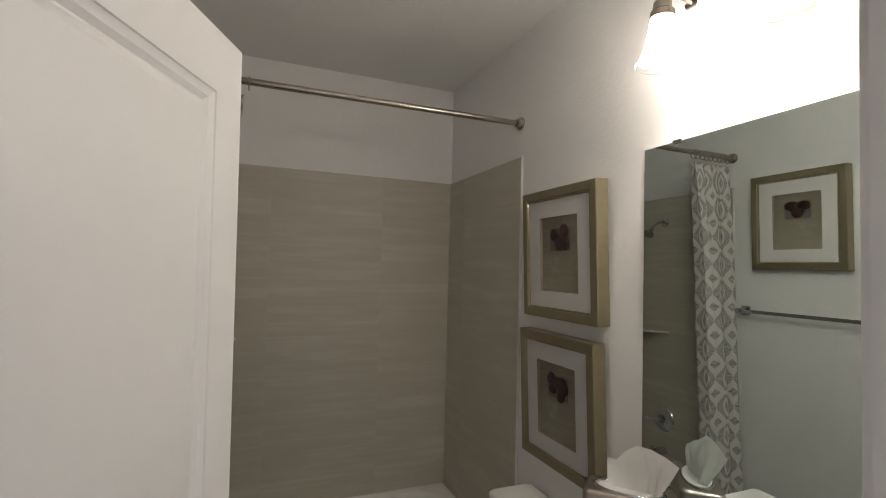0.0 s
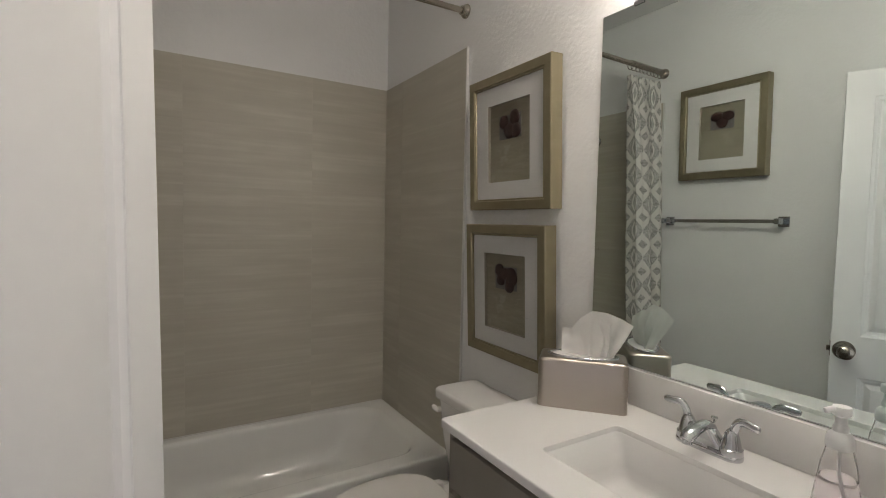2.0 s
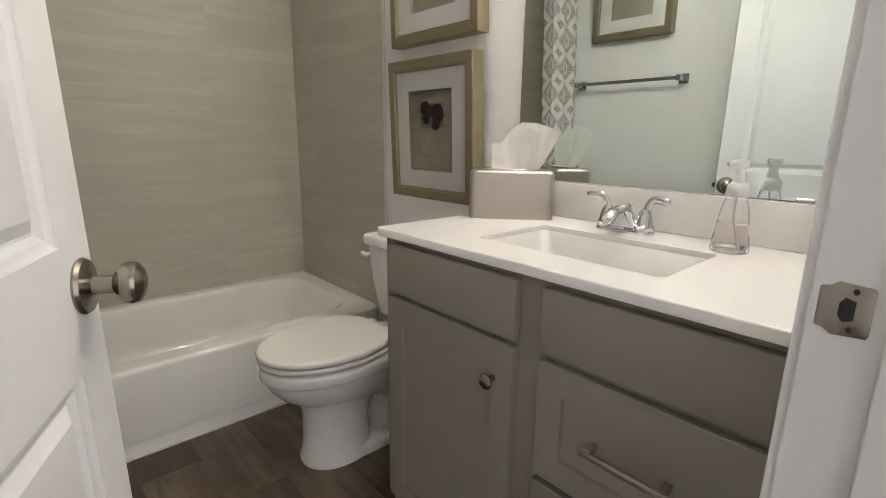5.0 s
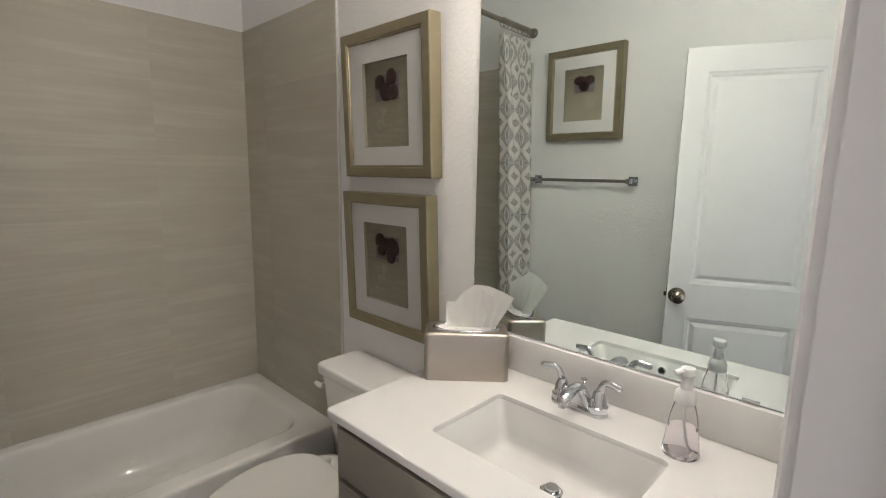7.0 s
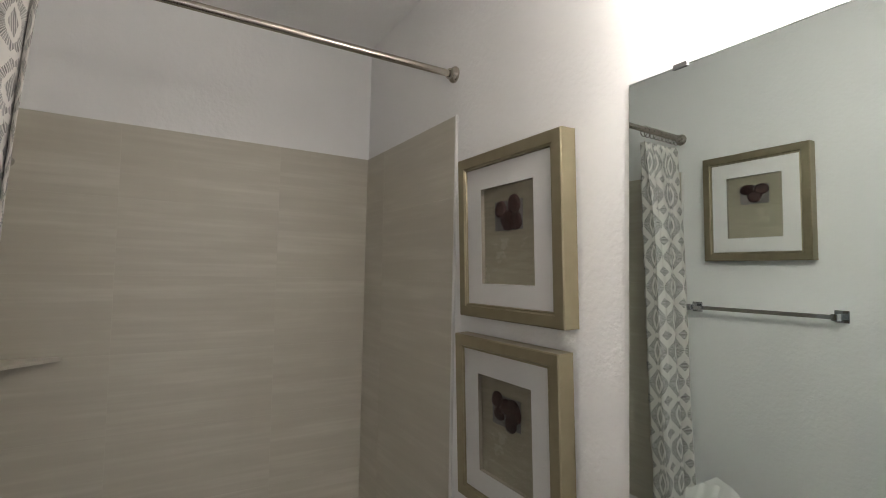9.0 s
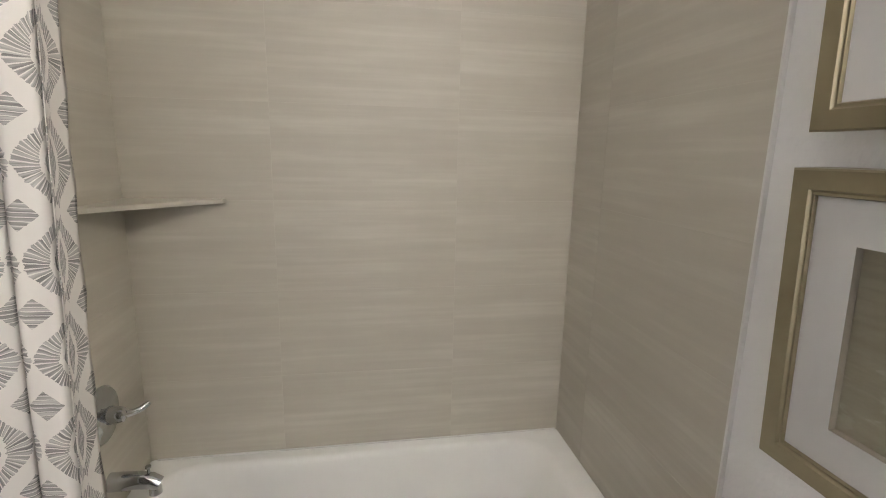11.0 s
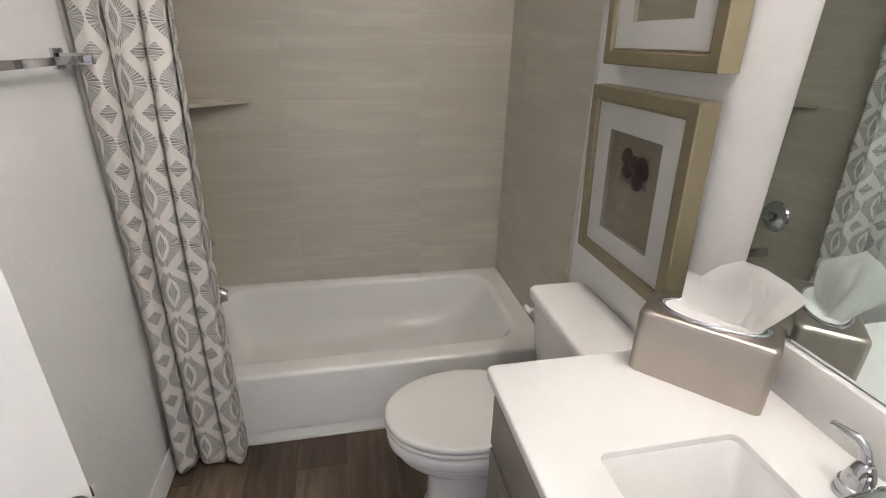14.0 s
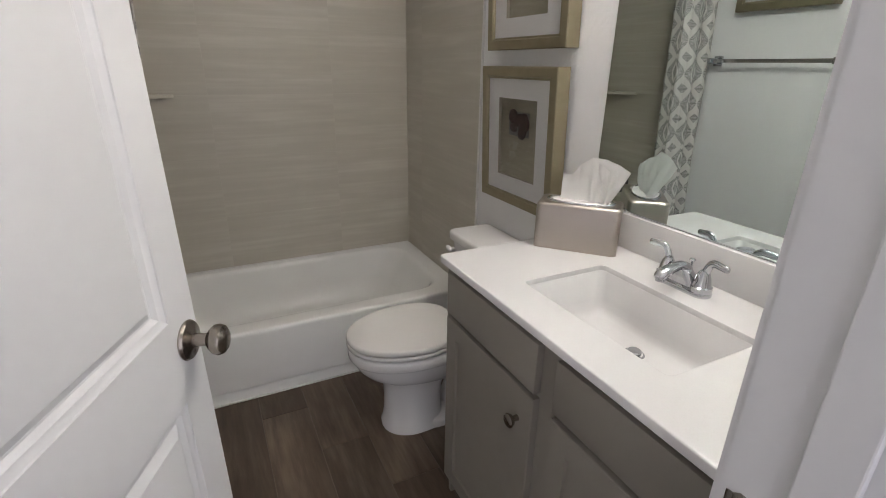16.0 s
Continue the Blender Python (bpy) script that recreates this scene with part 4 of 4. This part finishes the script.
for s in (-1, 1):
    hb = part("handle", lathe([(0, 0.008), (0.0255, 0.008), (0.026, 0.012), (0.0255, 0.024), (0.0225, 0.026), (0.021, 0.032), (0.0185, 0.045), (0.0145, 0.058), (0.01, 0.066), (0, 0.068)], 26, False, at=(0, s * 0.052, 0)), CHROME, fa)
    part("lever", tube(arc((0.002, s * 0.053, 0.05), (0.0, s * 0.058, 0.1), (-0.004, s * 0.088, 0.092), 7) + [Vector((-0.005, s * 0.1, 0.0905)), Vector((-0.006, s * 0.11, 0.0905)), Vector((-0.006, s * 0.114, 0.0902))],
                       [0.011, 0.0105, 0.01, 0.0098, 0.0098, 0.0098, 0.0096, 0.0094, 0.0092, 0.0088, 0.0055], 14, flat=0.75), CHROME, hb, smooth=70)

# ---- mirror ----
MY0, MY1, MZ0, MZ1 = 0.442, 1.328, 0.986, 2.004
mir = thing("wall_mirror", XR, (MY0 + MY1) / 2, MZ0, "large frameless wall mirror above the vanity", "mirror")
part("mirror_glass", box(XR - 0.006, XR - 0.0006, MY0, MY1, MZ0, MZ1, 0.0012, 1), MIRROR, mir, smooth=None, placed=True)
for yy, zz, s in ((1.203, MZ1, 1), (0.567, MZ1, 1), (1.203, MZ0, -1), (0.567, MZ0, -1)):
    bm = box(XR - 0.0095, XR - 0.0062, yy - 0.016, yy + 0.016, zz - 0.007 * (1 if s > 0 else -0.0) , zz + 0.004 if s > 0 else zz + 0.007, 0.0008, 1)
    part("mirror_clip", bm, CHROME, mir, "small metal mirror clip", placed=True)

# ---- vanity light ----
vl = thing("vanity_light", XR, sum(LAMP_Y) / 4, LAMP_Z + 0.16, "satin nickel vanity light with frosted bell shades, lit", "wall lamp")
yc = sum(LAMP_Y) / 4
part("back_plate", loft([[Vector((XR - dx, yc + f * 0.085 * math.cos(a), LAMP_Z + 0.12 + f * 0.06 * math.sin(a))) for a in (2 * math.pi * k / 36 for k in range(36))] for f, dx in ((1.0, 0.001), (1.0, 0.012), (0.93, 0.02), (0.6, 0.024))], True, True), NICKEL, vl, "oval back plate", smooth=50, placed=True)
part("rail", tube([(XR - 0.06, LAMP_Y[3] - 0.02, LAMP_Z + 0.185), (XR - 0.06, LAMP_Y[0] + 0.02, LAMP_Z + 0.185)], 0.009, 14), NICKEL, vl, placed=True)
part("stem", tube([(XR - 0.02, yc, LAMP_Z + 0.13), (XR - 0.06, yc, LAMP_Z + 0.185)], 0.011, 14), NICKEL, vl, placed=True)
for ly in LAMP_Y:
    o = (LAMP_X, ly, LAMP_Z)
    part("arm", tube(arc((XR - 0.06, ly, LAMP_Z + 0.185), (LAMP_X, ly, LAMP_Z + 0.21), (LAMP_X, ly, LAMP_Z + 0.15), 8), 0.007, 12), NICKEL, vl, placed=True)
    part("socket_cup", lathe([(0, 0.185), (0.012, 0.185), (0.014, 0.165), (0.022, 0.16), (0.024, 0.14), (0.03, 0.135), (0.031, 0.118), (0.0, 0.118)], 26, False, at=o), NICKEL, vl, placed=True)
    prof = [(0.028, 0.125), (0.03, 0.11), (0.034, 0.085), (0.04, 0.055), (0.05, 0.025), (0.0585, 0.008)]
    part("shade", lathe(prof + [(r - 0.003, h) for r, h in prof[::-1]], 36, False, at=o), SHADE, vl, "frosted glass bell shade, glowing", smooth=70, placed=True)
    rim = [(0.0585, 0.008), (0.064, 0.0), (0.0655, -0.002), (0.064, -0.004), (0.06, -0.001), (0.0555, 0.008)]
    part("shade_rim", lathe(rim, 36, False, at=o), SHADE_RIM, vl, "clear glass rim", smooth=70, placed=True)
    part("bulb", lathe([(0, 0.118), (0.013, 0.116), (0.014, 0.095), (0.024, 0.07), (0.028, 0.05), (0.024, 0.03), (0.012, 0.02), (0, 0.018)], 20, False, at=o), BULB, vl, "glowing lamp bulb", smooth=80, placed=True)

# ---- on the countertop ----
tx, ty = 0.666, -0.746
LEN, DEP, TH = 0.236, 0.118, 0.136
tis = thing("tissue_box", 0.982, 1.291, CT + 0.0004, "brushed nickel tissue box cover on the vanity top", "tissue box", rz=math.degrees(math.atan2(ty, tx)))
# local x along the front, y away from the front
RB = 0.016
part("cover", loft([rrect(0, LEN, 0, DEP, 0, RB), rrect(0, LEN, 0, DEP, TH - 0.01, RB), rrect(0.0018, LEN - 0.0018, 0.0018, DEP - 0.0018, TH - 0.0048, RB), rrect(0.005, LEN - 0.005, 0.005, DEP - 0.005, TH - 0.0012, RB), rrect(0.0095, LEN - 0.0095, 0.0095, DEP - 0.0095, TH, RB), rrect(0.014, LEN - 0.014, 0.014, DEP - 0.014, TH, RB)], True, True), BRUSHED, tis, smooth=50)
ovl = lambda f, z, a=0.097, b=0.045: [Vector((LEN / 2 + f * a * math.cos(q), DEP / 2 + f * b * math.sin(q), z)) for q in (2 * math.pi * k / 40 for k in range(40))]
part("slot_ring", loft([ovl(1.0, TH - 0.002), ovl(1.0, TH + 0.003), ovl(0.97, TH + 0.0045), ovl(0.9, TH + 0.0042), ovl(0.87, TH + 0.001)], True, True), CHROME, tis, "polished oval opening ring", smooth=60)
part("slot", loft([ovl(0.86, TH + 0.0012), ovl(0.86, TH + 0.0022)], True, True), MATBOARD, tis, "clear film in the opening", smooth=None)
tiss = thing("tissue", 0.982 + tx * LEN / 2 - ty * DEP / 2, 1.291 + ty * LEN / 2 + tx * DEP / 2, CT + TH + 0.002, "white paper tissue pulled up from its box", "tissue", rz=math.degrees(math.atan2(ty, tx)))


def sheet(name, bottom, crest, depth, ripple):
    """A pulled-up tissue: bottom and crest are (x, z) curves over s; depth bends it to and fro."""
    bm = bmesh.new()
    nu, nv, rows = 44, 22, []

    def curve(pts, s):
        s = s * (len(pts) - 1)
        k = min(int(s), len(pts) - 2)
        f = s - k
        f = f * f * (3 - 2 * f) * 0.5 + f * 0.5
        return pts[k][0] * (1 - f) + pts[k + 1][0] * f, pts[k][1] * (1 - f) + pts[k + 1][1] * f
    for j in range(nv + 1):
        f = j / nv
        row = []
        for i in range(nu + 1):
            s = i / nu
            (ax, az), (bx, bz) = curve(bottom, s), curve(crest, s)
            bow = f ** 0.8
            yy = depth(s, f) + ripple * math.sin(19 * s + 3 * f) * (1 - 0.5 * f) + ripple * 0.6 * math.sin(9 * f + 5 * s)
            row.append(bm.verts.new((ax + (bx - ax) * bow, yy, az + (bz - az) * f)))
        rows.append(row)
    for j in range(nv):
        for i in range(nu):
            bm.faces.new((rows[j][i], rows[j][i + 1], rows[j + 1][i + 1], rows[j + 1][i]))
    return part(name, bm, TISSUE, tiss, smooth=180)


sheet("front_sheet", [(-0.058, 0), (-0.02, -0.002), (0.02, -0.002), (0.055, -0.002), (0.074, 0)],
      [(-0.06, 0.072), (-0.034, 0.073), (-0.008, 0.108), (0.022, 0.13), (0.06, 0.128), (0.095, 0.117), (0.124, 0.102)],
      lambda s, f: 0.002 - 0.016 * s + f * (0.012 - 0.055 * s) + 0.008 * math.sin(math.pi * f) * math.sin(math.pi * min(1.0, 1.25 * s)) + 0.016 * math.exp(-((s - 0.76) / 0.07) ** 2) * (1 - f) ** 0.5, 0.0014)
sheet("back_sheet", [(-0.03, 0), (0.0, 0.0), (0.03, 0.0), (0.066, 0)],
      [(-0.02, 0.085), (0.005, 0.108), (0.035, 0.118), (0.07, 0.098)],
      lambda s, f: 0.012 - 0.02 * s + 0.008 * math.sin(math.pi * f) + f * (0.012 - 0.045 * s), 0.002)

so = thing("soap_dispenser", 1.117, 0.66, CT + 0.0004, "clear plastic foaming soap bottle, half full", "soap bottle")
body = [(0.0, 0.0), (0.033, 0.0), (0.0365, 0.004), (0.0365, 0.01), (0.031, 0.05), (0.0265, 0.085), (0.0215, 0.105), (0.0195, 0.118)]
wall = [(max(r - 0.0022, 0.0), max(h, 0.004)) for r, h in body[::-1]]
bt = part("bottle", lathe(body + wall, 36, False), CLEAR, so, "clear tapered bottle", smooth=60)
bt.visible_shadow = False
liq = part("liquid", lathe([(0.0, 0.0045), (0.0305, 0.0045), (0.0338, 0.011), (0.0295, 0.046), (0.0276, 0.06), (0.0, 0.06)], 36, False), SOAP, so, "pale lilac liquid soap", smooth=40)
liq.visible_shadow = False
part("dip_tube", tube(arc((0, 0, 0.12), (0.0, 0.002, 0.05), (0.012, -0.012, 0.008), 8), 0.0028, 10), PUMP, so, "white dip tube")
part("collar", lathe([(0, 0.114), (0.0205, 0.114), (0.0212, 0.117), (0.0208, 0.129), (0.0185, 0.138), (0.013, 0.1435), (0, 0.1445)], 30, False), PUMP, so, "white screw collar")
part("pump_head", lathe([(0, 0.143), (0.0115, 0.143), (0.012, 0.152), (0.0095, 0.156), (0.0092, 0.17), (0.0145, 0.174), (0.0152, 0.184), (0.0135, 0.1885), (0, 0.189)], 24, False), PUMP, so)
part("nozzle", tube([(0, 0, 0.183), (-0.014, 0.01, 0.183), (-0.023, 0.017, 0.18)], [0.0062, 0.0058, 0.005], 12), PUMP, so)

# ---- wall tiles, one by one ----
GAP = 0.0007
TILE_W = 2.13


def tile_mesh(w, h, t=0.0085):
    """A tile in local x (width), z (height); face at y = -t."""
    me = bpy.data.meshes.new("tile")
    e = 0.0004
    v, loops = [], ((0, 0.0), (0, -t + e), (e, -t))
    for i, y in loops:
        v += [(i, y, i), (w - i, y, i), (w - i, y, h - i), (i, y, h - i)]
    f = [(8, 9, 10, 11)]
    for k in (0, 4):
        f += [(k + a, k + (a + 1) % 4, k + 4 + (a + 1) % 4, k + 4 + a) for a in range(4)]
    me.from_pydata(v, [], f)
    me.materials.append(TILE)
    return me


ZS = [TUB_Z + 0.004, 0.62, 0.926, 1.231, 1.538, 1.84, TTOP]
TILES = {}


def tile_field(wall, spans, place):
    for a, b in spans:
        for z0, z1 in zip(ZS, ZS[1:]):
            key = (round(b - a, 3), round(z1 - z0, 3))
            if key not in TILES:
                TILES[key] = tile_mesh(b - a - 2 * GAP, z1 - z0 - 2 * GAP)
            ob = new("tile", TILES[key])
            ob.matrix_basis = place(a + GAP, z0 + GAP)
            ob.parent = wall


backing = lambda nm, *b: setting(nm, box(*b), GROUT, "grout bed behind the wall tiles", "grout")
backing("grout_north", XL, XR, YB - 0.0094, YB + 0.001, TUB_Z - 0.05, TTOP - 0.001)
backing("grout_east", XR - 0.0094, XR + 0.001, TILE_Y + 0.001, YB - 0.004, TUB_Z - 0.05, TTOP - 0.001)
backing("grout_west", XL - 0.001, XL + 0.0094, TILE_W + 0.001, YB - 0.004, TUB_Z - 0.05, TTOP - 0.001)
tile_field(wall_north, ((TXL, 0.2), (0.2, 0.805), (0.805, TXR)), lambda a, z: pose(a, YB - 0.0018, z))
tile_field(wall_east, ((TILE_Y, 2.262), (2.262, TYB)), lambda a, z: pose(XR - 0.0018, TYB + TILE_Y - a - 0.0, z, 0, 0, -90))
tile_field(wall_west, ((TILE_W, 2.262), (2.262, TYB)), lambda a, z: pose(XL + 0.0018, a, z, 0, 0, 90))
for nm, xx, ty0, low in (("tile_edge_east", XR, TILE_Y, TUB_Z - 0.2), ("tile_edge_west", XL, TILE_W, TUB_Z)):
    s = -1 if xx > 0 else 1
    bm = box(min(xx, xx + s * 0.0115), max(xx, xx + s * 0.0115), ty0 - 0.006, ty0 + 0.0005, low, TTOP + 0.001, 0.001, 1)
    setting(nm, bm, CAULK, "white edge strip beside the wall tiles", "trim")

# ---- floor planks, one by one ----
PW, PL = 0.185, 0.80
PLANKS = {}
col = 0
xj = 0.2 - 9 * PW
while xj < 1.35:
    off = 1.965 - col * 0.268 + 9 * 0.268
    y = off - 9 * PL
    while y < 2.2:
        y0, y1 = max(y, -1.6), min(y + PL, 2.2)
        if y1 < YO + 0.25:
            y1 = min(y1, YF) if xj < XL - 0.02 else y1
        if xj < XL - PW:
            y1 = min(y1, YO + 0.06)
        if xj > XR - 0.01:
            y1 = min(y1, YO)
        if y1 - y0 > 0.02:
            L = y1 - y0
            key = round(L, 3)
            if key not in PLANKS:
                me = bpy.data.meshes.new("floor_plank")
                v, e = [], 0.0012
                for i, z in ((0, -0.0025), (0, -e), (e, 0.0)):
                    v += [(i + 0.0009, i + 0.0009, z), (PW - i - 0.0009, i + 0.0009, z), (PW - i - 0.0009, L - i - 0.0009, z), (i + 0.0009, L - i - 0.0009, z)]
                f = [(8, 9, 10, 11)]
                for k in (0, 4):
                    f += [(k + a, k + (a + 1) % 4, k + 4 + (a + 1) % 4, k + 4 + a) for a in range(4)]
                me.from_pydata(v, [], f)
                me.materials.append(PLANK)
                PLANKS[key] = me
            ob = new("floor_plank", PLANKS[key])
            ob.location = (xj, y0, 0)
            ob.parent = floor
        y += PL
    xj += PW
    col += 1
